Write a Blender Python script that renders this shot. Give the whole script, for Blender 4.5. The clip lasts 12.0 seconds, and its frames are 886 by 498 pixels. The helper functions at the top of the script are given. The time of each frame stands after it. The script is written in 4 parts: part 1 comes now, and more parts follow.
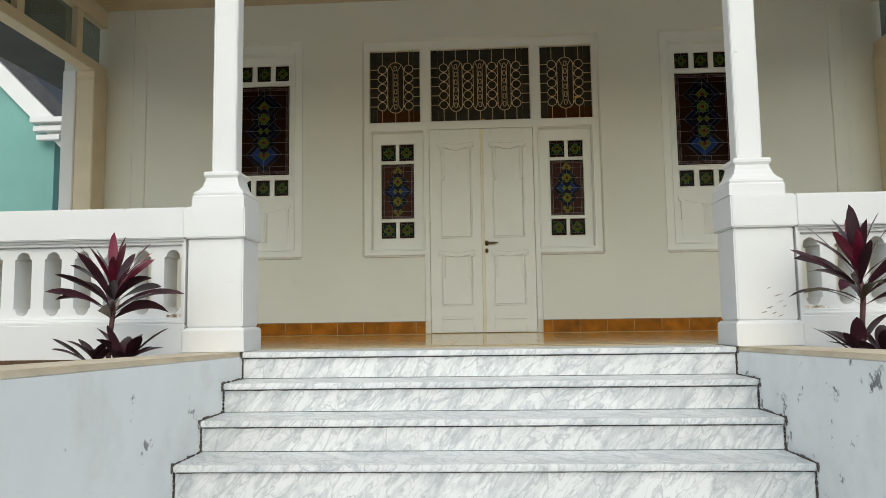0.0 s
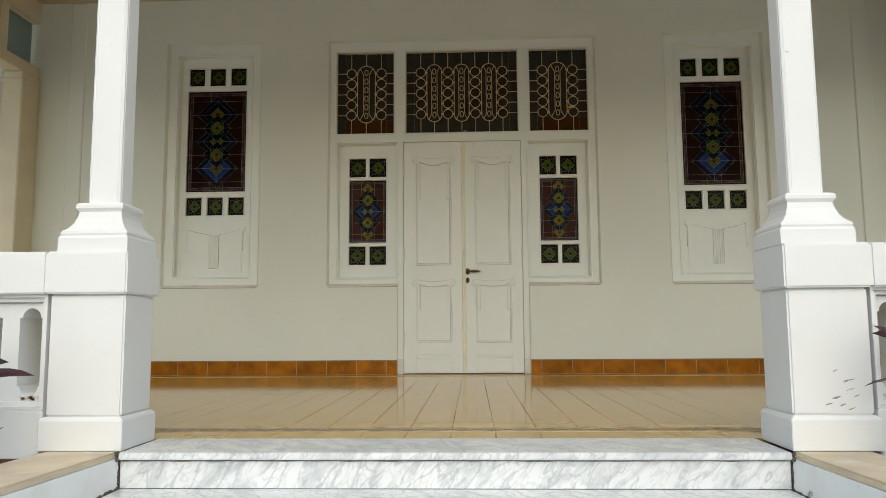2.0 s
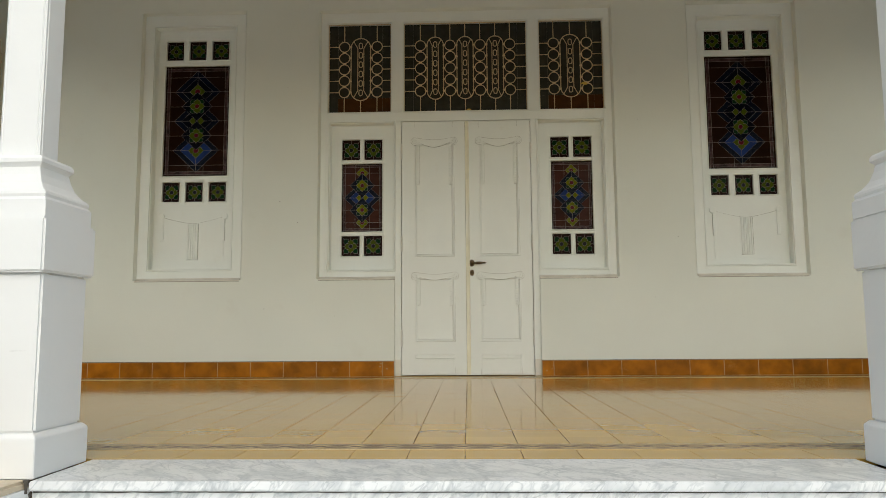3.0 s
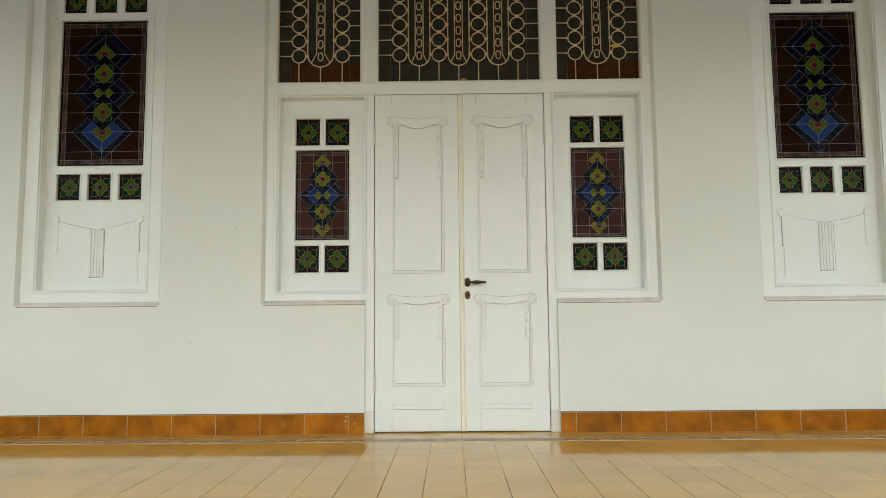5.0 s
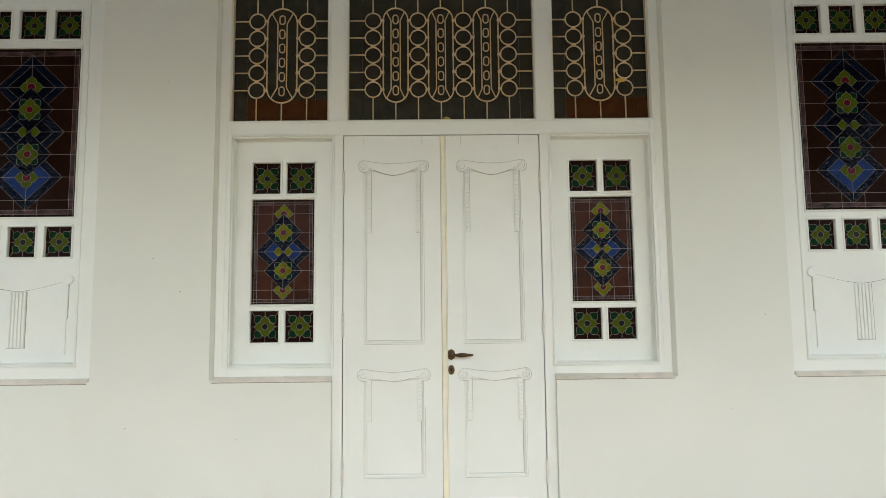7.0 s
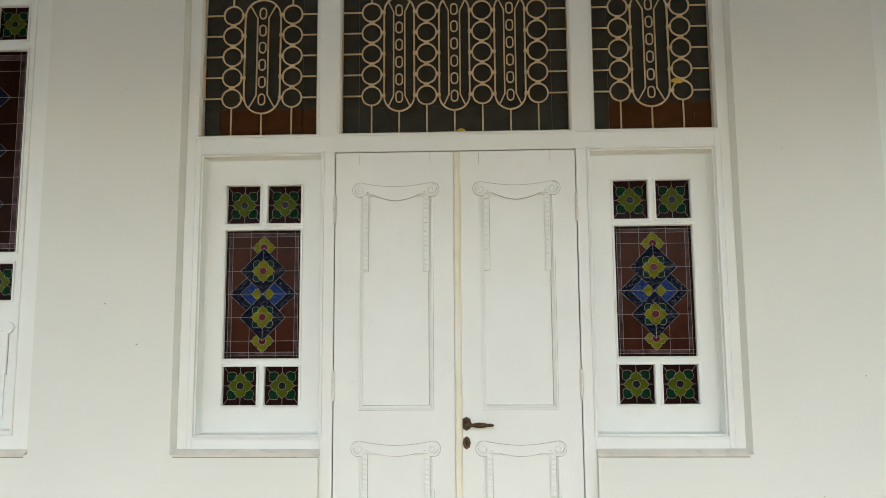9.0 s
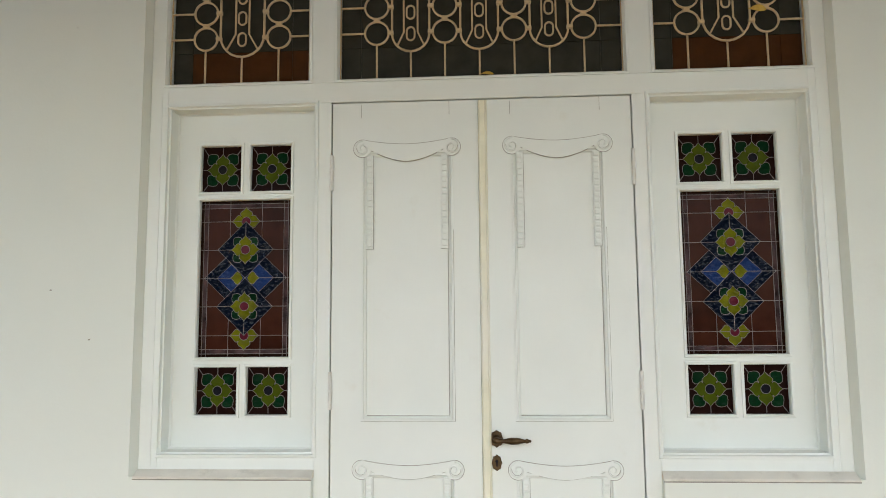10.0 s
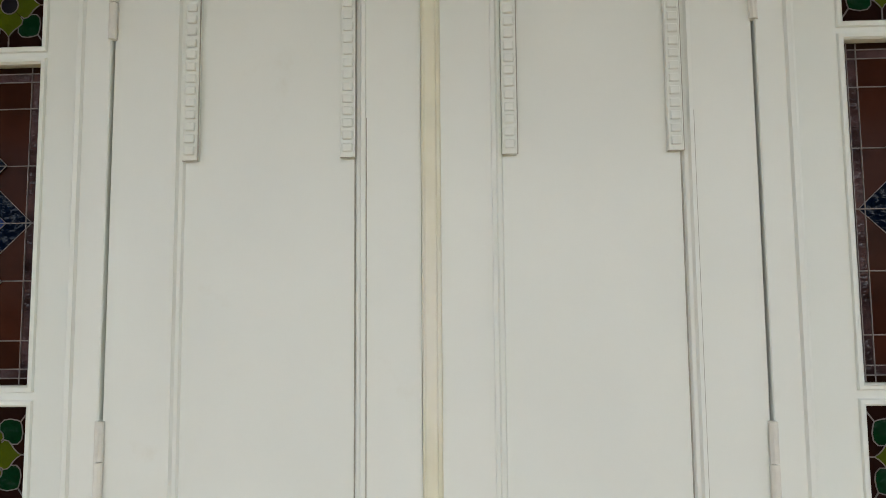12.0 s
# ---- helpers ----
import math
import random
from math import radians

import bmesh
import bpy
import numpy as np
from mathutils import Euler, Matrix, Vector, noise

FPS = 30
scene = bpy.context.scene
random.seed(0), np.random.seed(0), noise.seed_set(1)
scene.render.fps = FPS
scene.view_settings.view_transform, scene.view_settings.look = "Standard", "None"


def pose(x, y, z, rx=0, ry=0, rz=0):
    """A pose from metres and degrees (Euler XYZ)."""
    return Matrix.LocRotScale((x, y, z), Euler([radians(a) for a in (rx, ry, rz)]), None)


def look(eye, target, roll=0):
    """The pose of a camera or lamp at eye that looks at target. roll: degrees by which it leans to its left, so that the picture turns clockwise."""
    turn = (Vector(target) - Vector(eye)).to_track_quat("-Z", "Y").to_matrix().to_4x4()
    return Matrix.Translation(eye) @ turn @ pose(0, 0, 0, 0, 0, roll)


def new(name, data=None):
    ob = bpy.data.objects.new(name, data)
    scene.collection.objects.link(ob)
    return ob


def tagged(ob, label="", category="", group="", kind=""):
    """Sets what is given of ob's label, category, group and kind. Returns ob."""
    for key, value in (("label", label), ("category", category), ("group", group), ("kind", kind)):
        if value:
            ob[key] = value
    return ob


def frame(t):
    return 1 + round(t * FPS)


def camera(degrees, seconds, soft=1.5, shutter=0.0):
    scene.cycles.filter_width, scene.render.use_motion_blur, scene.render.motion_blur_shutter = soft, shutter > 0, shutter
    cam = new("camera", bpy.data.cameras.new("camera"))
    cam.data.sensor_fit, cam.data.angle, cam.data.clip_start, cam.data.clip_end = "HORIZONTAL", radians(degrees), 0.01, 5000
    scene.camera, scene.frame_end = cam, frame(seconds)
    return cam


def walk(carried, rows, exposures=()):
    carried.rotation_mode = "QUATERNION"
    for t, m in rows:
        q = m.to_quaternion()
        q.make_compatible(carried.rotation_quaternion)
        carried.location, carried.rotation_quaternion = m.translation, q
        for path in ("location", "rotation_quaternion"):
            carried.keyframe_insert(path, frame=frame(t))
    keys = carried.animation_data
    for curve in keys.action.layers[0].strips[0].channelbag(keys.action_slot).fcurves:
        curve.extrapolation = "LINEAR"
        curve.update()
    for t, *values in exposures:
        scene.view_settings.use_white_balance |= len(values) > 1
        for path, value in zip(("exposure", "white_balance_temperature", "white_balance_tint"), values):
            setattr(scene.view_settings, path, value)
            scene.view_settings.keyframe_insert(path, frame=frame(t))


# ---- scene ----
cam = camera(62.6, 12.0, soft=0.8)
EXPOSURES = [(0, -0.17, 6420, 4), (1.5, -0.09, 6480, 5), (3.0, -0.03, 6500, 5), (5.0, 0.48, 6060, 5), (7.0, 0.62, 5900, 7), (9.0, 0.74, 5780, 8), (10.5, 0.65, 5740, 8), (12.0, 0.47, 5800, 9)]
PATH = [
    (0, (0.015, 0.022, 0.154), (-0.093, 2.01, 0.348), -0.8),
    (0.5, (0.005, 0.263, 0.114), (-0.102, 2.25, 0.313), -0.5),
    (0.8, (-0.010, 0.375, 0.240), (-0.114, 2.363, 0.437), -0.7),
    (1, (-0.002, 0.549, 0.266), (-0.103, 2.536, 0.468), -0.7),
    (1.3, (0.050, 0.705, 0.298), (-0.040, 2.693, 0.504), -0.8),
    (1.5, (0.113, 0.806, 0.404), (0.027, 2.794, 0.612), -0.9),
    (2, (0.111, 0.999, 0.468), (0.032, 2.986, 0.681), -0.4),
    (2.5, (0.04, 1.305, 0.474), (-0.034, 3.292, 0.691), -0.2),
    (3, (0.026, 1.675, 0.430), (-0.041, 3.663, 0.647), -0.4),
    (3.2, (0.014, 1.856, 0.459), (-0.046, 3.844, 0.6765), -0.5),
    (4.8, (-0.091, 3.178, 0.71), (-0.096, 5.169, 0.898), -0.7),
    (5, (-0.054, 3.294, 0.762), (-0.073, 5.284, 0.958), -0.5),
    (5.5, (-0.008, 3.468, 0.822), (-0.014, 5.457, 1.036), -0.6),
    (6, (0.054, 3.681, 0.968), (0.057, 5.668, 1.194), -0.7),
    (6.2, (0.022, 3.755, 0.993), (0.030, 5.743, 1.214), -0.6),
    (6.5, (-0.027, 3.855, 1.136), (-0.012, 5.844, 1.35), -0.4),
    (7, (-0.01, 3.969, 1.171), (0.005, 5.956, 1.394), -0.6),
    (7.2, (0.048, 4.084, 1.307), (0.054, 6.074, 1.507), -0.5),
    (8.8, (0.058, 4.672, 1.436), (-0.003, 6.657, 1.671), -0.3),
    (9, (0.096, 4.784, 1.459), (0.02, 6.769, 1.691), -0.4),
    (9.5, (0.073, 5.131, 1.453), (-0.03, 7.116, 1.675), -0.5),
    (10, (0.053, 5.503, 1.446), (-0.076, 7.486, 1.667), -0.5),
    (10.5, (0.09, 5.902, 1.465), (-0.042, 7.887, 1.669), -0.7),
    (11, (0.075, 6.29, 1.473), (-0.058, 8.276, 1.668), -0.6),
    (11.5, (0.133, 6.679, 1.462), (0.014, 8.665, 1.663), -0.7),
    (12, (0.129, 7.052, 1.472), (0.012, 9.04, 1.656), -0.5),
]
walk(cam, [(t, look(eye, target, roll)) for t, eye, target, roll in PATH], EXPOSURES)

# ---- world, sun, exposure ----
world = bpy.data.worlds.new("overcast_sky")
scene.world = world
world.use_nodes = True
wn = world.node_tree
sky = wn.nodes.new("ShaderNodeTexSky")
sky.sky_type = 'NISHITA'
sky.sun_disc = False
sky.sun_elevation = radians(38)
sky.sun_rotation = radians(175)
sky.dust_density = 3.0
sky.air_density = 1.0
wn.links.new(sky.outputs[0], wn.nodes["Background"].inputs[0])
wn.nodes["Background"].inputs[1].default_value = 0.15
sun_data = bpy.data.lights.new("sun", 'SUN')
sun_data.energy = 1.62
sun_data.angle = radians(140)
sun_data.color = (0.965, 0.99, 1.0)
sun = new("sun", sun_data)
sun.matrix_world = look((0.9, -10.9, 8.6), (0, 0, 0))

# ---- the plan, in metres ----
XC = 0.02            # middle of the facade
WALL = 8.335         # outer face of the facade wall
FRAME = 8.375        # face of the timber frames in their recesses
STEP_Y, TREAD, RISE, STEPS = 3.79, 0.277, 0.138, 6
GROUND = -RISE * STEPS
STAIR0, STAIR1 = -1.25, 1.285
END0, END1 = -4.47, 4.51  # ends of the veranda
CEIL = 3.95


# ---- materials ----
def material(name, colour, rough=0.5, metal=0.0, vary=0.06, scale=3.0, grain=0.0, grain_scale=150.0, coat=0.0, spec=0.5, island=0.0, relief=0.004):
    """Painted or plain surface: colour with broad and fine variation, and a fine relief."""
    m = bpy.data.materials.new(name)
    m.use_nodes = True
    n, l = m.node_tree.nodes, m.node_tree.links
    b = n["Principled BSDF"]
    b.inputs["Roughness"].default_value = rough
    b.inputs["Metallic"].default_value = metal
    b.inputs["Coat Weight"].default_value = coat
    b.inputs["Specular IOR Level"].default_value = spec
    tc = n.new("ShaderNodeTexCoord")
    broad = n.new("ShaderNodeTexNoise")
    broad.inputs["Scale"].default_value = scale
    broad.inputs["Detail"].default_value = 6
    l.new(tc.outputs["Object"], broad.inputs["Vector"])
    ramp = n.new("ShaderNodeValToRGB")
    ramp.color_ramp.elements[0].position = 0.3
    ramp.color_ramp.elements[1].position = 0.7
    ramp.color_ramp.elements[0].color = (*[c * (1 - vary) for c in colour], 1)
    ramp.color_ramp.elements[1].color = (*[min(1, c * (1 + vary)) for c in colour], 1)
    l.new(broad.outputs["Fac"], ramp.inputs["Fac"])
    out = ramp.outputs["Color"]
    if island:
        info = n.new("ShaderNodeObjectInfo")
        geo = n.new("ShaderNodeNewGeometry")
        add = n.new("ShaderNodeMath")
        l.new(info.outputs["Random"], add.inputs[0])
        l.new(geo.outputs["Random Per Island"], add.inputs[1])
        frac = n.new("ShaderNodeMath")
        frac.operation = 'FRACT'
        l.new(add.outputs[0], frac.inputs[0])
        rng = n.new("ShaderNodeMapRange")
        rng.inputs["To Min"].default_value = 1 - island
        rng.inputs["To Max"].default_value = 1 + island
        l.new(frac.outputs[0], rng.inputs["Value"])
        hsv = n.new("ShaderNodeHueSaturation")
        l.new(rng.outputs[0], hsv.inputs["Value"])
        l.new(out, hsv.inputs["Color"])
        out = hsv.outputs["Color"]
    l.new(out, b.inputs["Base Color"])
    if grain:
        fine = n.new("ShaderNodeTexNoise")
        fine.inputs["Scale"].default_value = grain_scale
        fine.inputs["Detail"].default_value = 4
        l.new(tc.outputs["Object"], fine.inputs["Vector"])
        bump = n.new("ShaderNodeBump")
        bump.inputs["Strength"].default_value = grain
        bump.inputs["Distance"].default_value = relief
        l.new(fine.outputs["Fac"], bump.inputs["Height"])
        l.new(bump.outputs["Normal"], b.inputs["Normal"])
    return m


def stain(m, colour, scale, low, high, stretch=(1, 1, 1), amount=1.0, shift=0.0):
    """Lays irregular stains of another colour over a material's base colour."""
    n, l = m.node_tree.nodes, m.node_tree.links
    b = n["Principled BSDF"]
    old = b.inputs["Base Color"].links[0].from_socket
    tc = n.new("ShaderNodeTexCoord")
    mp = n.new("ShaderNodeMapping")
    mp.inputs["Scale"].default_value = stretch
    mp.inputs["Location"].default_value = (shift, shift, shift)
    l.new(tc.outputs["Object"], mp.inputs["Vector"])
    tex = n.new("ShaderNodeTexNoise")
    tex.inputs["Scale"].default_value = scale
    tex.inputs["Detail"].default_value = 8
    tex.inputs["Roughness"].default_value = 0.65
    l.new(mp.outputs[0], tex.inputs["Vector"])
    rng = n.new("ShaderNodeMapRange")
    rng.inputs["From Min"].default_value = low
    rng.inputs["From Max"].default_value = high
    rng.inputs["To Max"].default_value = amount
    l.new(tex.outputs["Fac"], rng.inputs["Value"])
    mix = n.new("ShaderNodeMix")
    mix.data_type = 'RGBA'
    l.new(rng.outputs[0], mix.inputs["Factor"])
    l.new(old, mix.inputs["A"])
    mix.inputs["B"].default_value = (*colour, 1)
    l.new(mix.outputs["Result"], b.inputs["Base Color"])
    return m


def marble_material(name):
    m = material(name, (0.80, 0.815, 0.81), rough=0.28, vary=0.06, scale=2.5, grain=0.03)
    n, l = m.node_tree.nodes, m.node_tree.links
    b = n["Principled BSDF"]
    old = b.inputs["Base Color"].links[0].from_socket
    tc = n.new("ShaderNodeTexCoord")
    info = n.new("ShaderNodeObjectInfo")
    shift = n.new("ShaderNodeVectorMath")
    shift.operation = 'MULTIPLY_ADD'
    l.new(info.outputs["Random"], shift.inputs[0])
    shift.inputs[1].default_value = (17, 9, 5)
    l.new(tc.outputs["Object"], shift.inputs[2])
    turn = n.new("ShaderNodeMapping")
    turn.inputs["Rotation"].default_value = (0, radians(-38), radians(-32))
    l.new(shift.outputs[0], turn.inputs["Vector"])
    mp = n.new("ShaderNodeMapping")
    mp.inputs["Scale"].default_value = (3.6, 1.5, 1.2)
    l.new(turn.outputs[0], mp.inputs["Vector"])
    for scale, low, high, amount, colour in ((1.7, 0.06, 0.0, 0.45, (0.40, 0.44, 0.46)), (4.2, 0.035, 0.0, 0.5, (0.33, 0.37, 0.39)), (11.0, 0.05, 0.0, 0.35, (0.42, 0.45, 0.46))):
        tex = n.new("ShaderNodeTexNoise")
        tex.inputs["Scale"].default_value = scale
        tex.inputs["Detail"].default_value = 5
        tex.inputs["Distortion"].default_value = 0.6
        l.new(mp.outputs[0], tex.inputs["Vector"])
        sub = n.new("ShaderNodeMath")
        sub.operation = 'SUBTRACT'
        l.new(tex.outputs["Fac"], sub.inputs[0])
        sub.inputs[1].default_value = 0.5
        ab = n.new("ShaderNodeMath")
        ab.operation = 'ABSOLUTE'
        l.new(sub.outputs[0], ab.inputs[0])
        rng = n.new("ShaderNodeMapRange")
        rng.inputs["From Min"].default_value = low
        rng.inputs["From Max"].default_value = high
        rng.inputs["To Max"].default_value = amount
        l.new(ab.outputs[0], rng.inputs["Value"])
        mix = n.new("ShaderNodeMix")
        mix.data_type = 'RGBA'
        l.new(rng.outputs[0], mix.inputs["Factor"])
        l.new(old, mix.inputs["A"])
        mix.inputs["B"].default_value = (*colour, 1)
        old = mix.outputs["Result"]
    l.new(old, b.inputs["Base Color"])
    return m


def glass_material(name, colour, rough=0.12, ripple=0.0, ripple_scale=60.0, vary=0.2, spec=0.08, relief=0.010, streak=0.0, island=0.0):
    """Thick coloured cathedral glass: opalescent body with a glossy, rippled face."""
    m = material(name, colour, rough=rough, vary=vary, scale=14.0, grain=ripple, grain_scale=ripple_scale, spec=spec, relief=relief, island=island)
    b = m.node_tree.nodes["Principled BSDF"]
    if streak:
        b.inputs["IOR"].default_value = 1.8
        n, l = m.node_tree.nodes, m.node_tree.links
        tc = n.new("ShaderNodeTexCoord")
        mp = n.new("ShaderNodeMapping")
        mp.inputs["Scale"].default_value = (0.55, 1.0, 1.3)
        l.new(tc.outputs["Object"], mp.inputs["Vector"])
        tex = n.new("ShaderNodeTexNoise")
        tex.inputs["Scale"].default_value = 115
        tex.inputs["Detail"].default_value = 2
        tex.inputs["Distortion"].default_value = 1.0
        l.new(mp.outputs[0], tex.inputs["Vector"])
        rng = n.new("ShaderNodeMapRange")
        rng.inputs["From Min"].default_value = 0.50
        rng.inputs["From Max"].default_value = 0.62
        rng.inputs["To Max"].default_value = streak
        l.new(tex.outputs["Fac"], rng.inputs["Value"])
        l.new(rng.outputs[0], b.inputs["Specular IOR Level"])
    return m


WALL_PAINT = stain(material("wall_paint", (0.735, 0.755, 0.675), rough=0.7, vary=0.025, scale=1.2, grain=0.12, grain_scale=60), (0.60, 0.56, 0.46), 2.2, 0.62, 0.85, amount=0.35)
TIMBER = stain(material("white_timber_paint", (0.79, 0.815, 0.755), rough=0.38, vary=0.02, scale=4, grain=0.05, grain_scale=45), (0.62, 0.58, 0.44), 5.0, 0.63, 0.85, amount=0.4)
YELLOWED = stain(material("yellowed_paint", (0.78, 0.755, 0.58), rough=0.45, vary=0.08, scale=9, grain=0.05), (0.82, 0.80, 0.70), 6.0, 0.45, 0.62, stretch=(1, 1, 0.3), amount=0.8)
SILL_PAINT = stain(material("sill_plaster", (0.70, 0.67, 0.58), rough=0.75, vary=0.1, scale=8, grain=0.2), (0.40, 0.37, 0.30), 9.0, 0.55, 0.75, amount=0.6)
COLUMN_PAINT = stain(material("whitewash", (0.79, 0.80, 0.785), rough=0.65, vary=0.02, scale=2, grain=0.15, grain_scale=50), (0.34, 0.32, 0.28), 9.0, 0.70, 0.74, stretch=(0.5, 0.5, 2.0), amount=0.7)
CHEEK_PAINT = stain(stain(material("weathered_whitewash", (0.85, 0.865, 0.855), rough=0.75, vary=0.04, scale=2, grain=0.3, grain_scale=40), (0.12, 0.12, 0.12), 6.0, 0.66, 0.71, amount=0.8), (0.62, 0.60, 0.54), 2.5, 0.52, 0.75, amount=0.4, shift=3.0)
MOULDY = stain(stain(material("mouldy_whitewash", (0.85, 0.865, 0.855), rough=0.75, vary=0.05, scale=2, grain=0.3, grain_scale=40), (0.05, 0.055, 0.055), 7.0, 0.60, 0.65, amount=0.85, shift=0.7), (0.60, 0.58, 0.52), 2.5, 0.50, 0.75, amount=0.45)
COPING = stain(material("bare_sandy_plaster", (0.66, 0.56, 0.41), rough=0.85, vary=0.12, scale=5, grain=0.4), (0.72, 0.70, 0.64), 4.0, 0.56, 0.66, amount=0.7)
MARBLE = marble_material("white_veined_marble")
FLOOR_TILE = stain(material("ochre_floor_tile", (0.53, 0.32, 0.062), rough=0.085, vary=0.10, scale=2.0, grain=0.10, grain_scale=6, spec=0.38, island=0.07), (0.28, 0.165, 0.05), 1.6, 0.54, 0.72, amount=0.6)
JOINT = material("dark_joint", (0.10, 0.058, 0.026), rough=0.9, vary=0.2, scale=20)
SKIRT_TILE = stain(material("amber_glazed_tile", (0.30, 0.105, 0.003), rough=0.3, vary=0.32, scale=8, grain=0.1, coat=0.0, spec=0.2, island=0.2), (0.42, 0.20, 0.05), 7.0, 0.60, 0.72, amount=0.5)
GROUT = material("pale_grout", (0.40, 0.27, 0.13), rough=0.9, vary=0.15, scale=20)
CEILING = material("ceiling_boards", (0.56, 0.47, 0.32), rough=0.7, vary=0.04, scale=2, grain=0.1)
DARK = material("dim_plaster_and_gap_shade", (0.25, 0.22, 0.18), rough=0.8, vary=0.1)
EARTH = material("pale_paving", (0.56, 0.55, 0.52), rough=0.9, vary=0.15, scale=1.5, grain=0.4, grain_scale=30)
BACKDROP = material("dull_green_backdrop", (0.07, 0.09, 0.05), rough=0.9, vary=0.4, scale=1.5, grain=0.8, grain_scale=12)
SOIL = material("dark_soil", (0.06, 0.045, 0.03), rough=0.95, vary=0.4, scale=20, grain=0.8, grain_scale=40)
GRILLE = material("cream_iron_paint", (0.57, 0.43, 0.24), rough=0.38, vary=0.12, scale=20, grain=0.1)
LEAD = material("lead_came", (0.19, 0.16, 0.145), rough=0.45, metal=0.3, vary=0.2, scale=40)
BRASS = material("aged_brass", (0.075, 0.048, 0.022), rough=0.35, metal=0.85, vary=0.4, scale=60, grain=0.2)
HINGE = material("painted_hinge", (0.72, 0.71, 0.64), rough=0.4, vary=0.06, scale=30)
# darker copy of red_brown_glass: the tall windows' dimness is put into its colour
GLASS_BROWN_DIM = glass_material("dimmed_brown_glass", (0.016, 0.0066, 0.0038), spec=0.012, island=0.25)
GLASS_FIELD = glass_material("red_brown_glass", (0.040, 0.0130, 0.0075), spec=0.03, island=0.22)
GLASS_AMBER = glass_material("amber_brown_glass", (0.062, 0.025, 0.009), spec=0.04)
GLASS_INK = glass_material("ink_blue_glass", (0.002, 0.003, 0.007), rough=0.05, ripple=0.5, ripple_scale=60, relief=0.003, streak=0.12)
GLASS_PINK = glass_material("streaky_rose_glass", (0.055, 0.030, 0.030), rough=0.06, ripple=1.0, ripple_scale=90, vary=0.8, relief=0.004, streak=0.22)
GLASS_GREY = glass_material("grey_glass", (0.040, 0.039, 0.030), rough=0.06, ripple=0.03, ripple_scale=8, spec=0.08)
GLASS_NAVY = glass_material("navy_rippled_glass", (0.002, 0.0045, 0.013), rough=0.04, ripple=0.7, ripple_scale=70, relief=0.006, streak=0.13)
GLASS_BLUE = glass_material("blue_rippled_glass", (0.012, 0.030, 0.115), rough=0.04, ripple=0.7, ripple_scale=70, relief=0.006, streak=0.11)
GLASS_YELLOW = glass_material("yellow_green_glass", (0.125, 0.130, 0.003), rough=0.08, ripple=0.6, ripple_scale=70, relief=0.005, vary=0.4, streak=0.08)
GLASS_OLIVE = glass_material("olive_glass", (0.055, 0.075, 0.003), ripple=0.3, spec=0.04)
GLASS_GREEN = glass_material("green_glass", (0.003, 0.022, 0.007), ripple=0.6, streak=0.06)
GLASS_RED = glass_material("ruby_glass", (0.080, 0.004, 0.014), ripple=0.2)
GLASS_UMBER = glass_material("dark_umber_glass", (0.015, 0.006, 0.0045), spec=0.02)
# dirt in joints and corners, and the shade drawn under the nosings
DIRT_SHADE = material("dark_dirt_and_shade", (0.09, 0.08, 0.065), rough=0.95, vary=0.3, scale=40)
GLASS_BLACK = glass_material("black_glass", (0.010, 0.010, 0.014))
TEAL = material("teal_render", (0.20, 0.42, 0.38), rough=0.8, vary=0.05, scale=1.5, grain=0.2)
ROOF_DARK = material("dark_roof_sheet", (0.05, 0.05, 0.055), rough=0.7, vary=0.25, scale=6, grain=0.3)
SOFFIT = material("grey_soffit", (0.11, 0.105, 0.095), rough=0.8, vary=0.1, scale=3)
BEAM_PAINT = material("cream_beam_paint", (0.68, 0.60, 0.43), rough=0.6, vary=0.05, scale=4, grain=0.1)
CLEAR_GLASS = material("greenish_pane", (0.30, 0.38, 0.36), rough=0.05, vary=0.05)
CLEAR_GLASS.node_tree.nodes["Principled BSDF"].inputs["Transmission Weight"].default_value = 0.8
LEAF_DARK = material("cordyline_purple", (0.045, 0.015, 0.022), rough=0.32, vary=0.4, scale=12, grain=0.1, island=0.35)
LEAF_RED = material("cordyline_crimson", (0.13, 0.010, 0.028), rough=0.35, vary=0.35, scale=12, grain=0.1, island=0.3)
LEAF_DULL = material("cordyline_old_leaf", (0.09, 0.07, 0.035), rough=0.5, vary=0.3, scale=12, island=0.3)
# grey for shade drawn along the door carving, and for its cracks
DOOR_SHADE_CRACK = material("door_shade_and_crack_grey", (0.40, 0.385, 0.33), rough=0.7, vary=0.25, scale=30)
# grey for drawn shade at sills and aprons, and for flaked or knocked paint
SHADE_FLAKE = material("shade_and_flake_grey", (0.31, 0.29, 0.24), rough=0.8, vary=0.25, scale=30)
STEM = material("plant_stem", (0.09, 0.035, 0.03), rough=0.6, vary=0.3, scale=30)
DRY_LEAF = material("dry_yellow_leaf", (0.55, 0.36, 0.05), rough=0.6, vary=0.2, scale=30)


# ---- building helpers ----
def box(bm, x0, x1, y0, y1, z0, z1):
    v = [bm.verts.new((x, y, z)) for z in (z0, z1) for y in (y0, y1) for x in (x0, x1)]
    for f in ((0, 2, 3, 1), (4, 5, 7, 6), (0, 1, 5, 4), (2, 6, 7, 3), (0, 4, 6, 2), (1, 3, 7, 5)):
        bm.faces.new([v[i] for i in f])
    return v


def soften(bm, width, segments=1):
    bmesh.ops.bevel(bm, geom=bm.edges[:], offset=width, segments=segments, affect='EDGES', clamp_overlap=True)


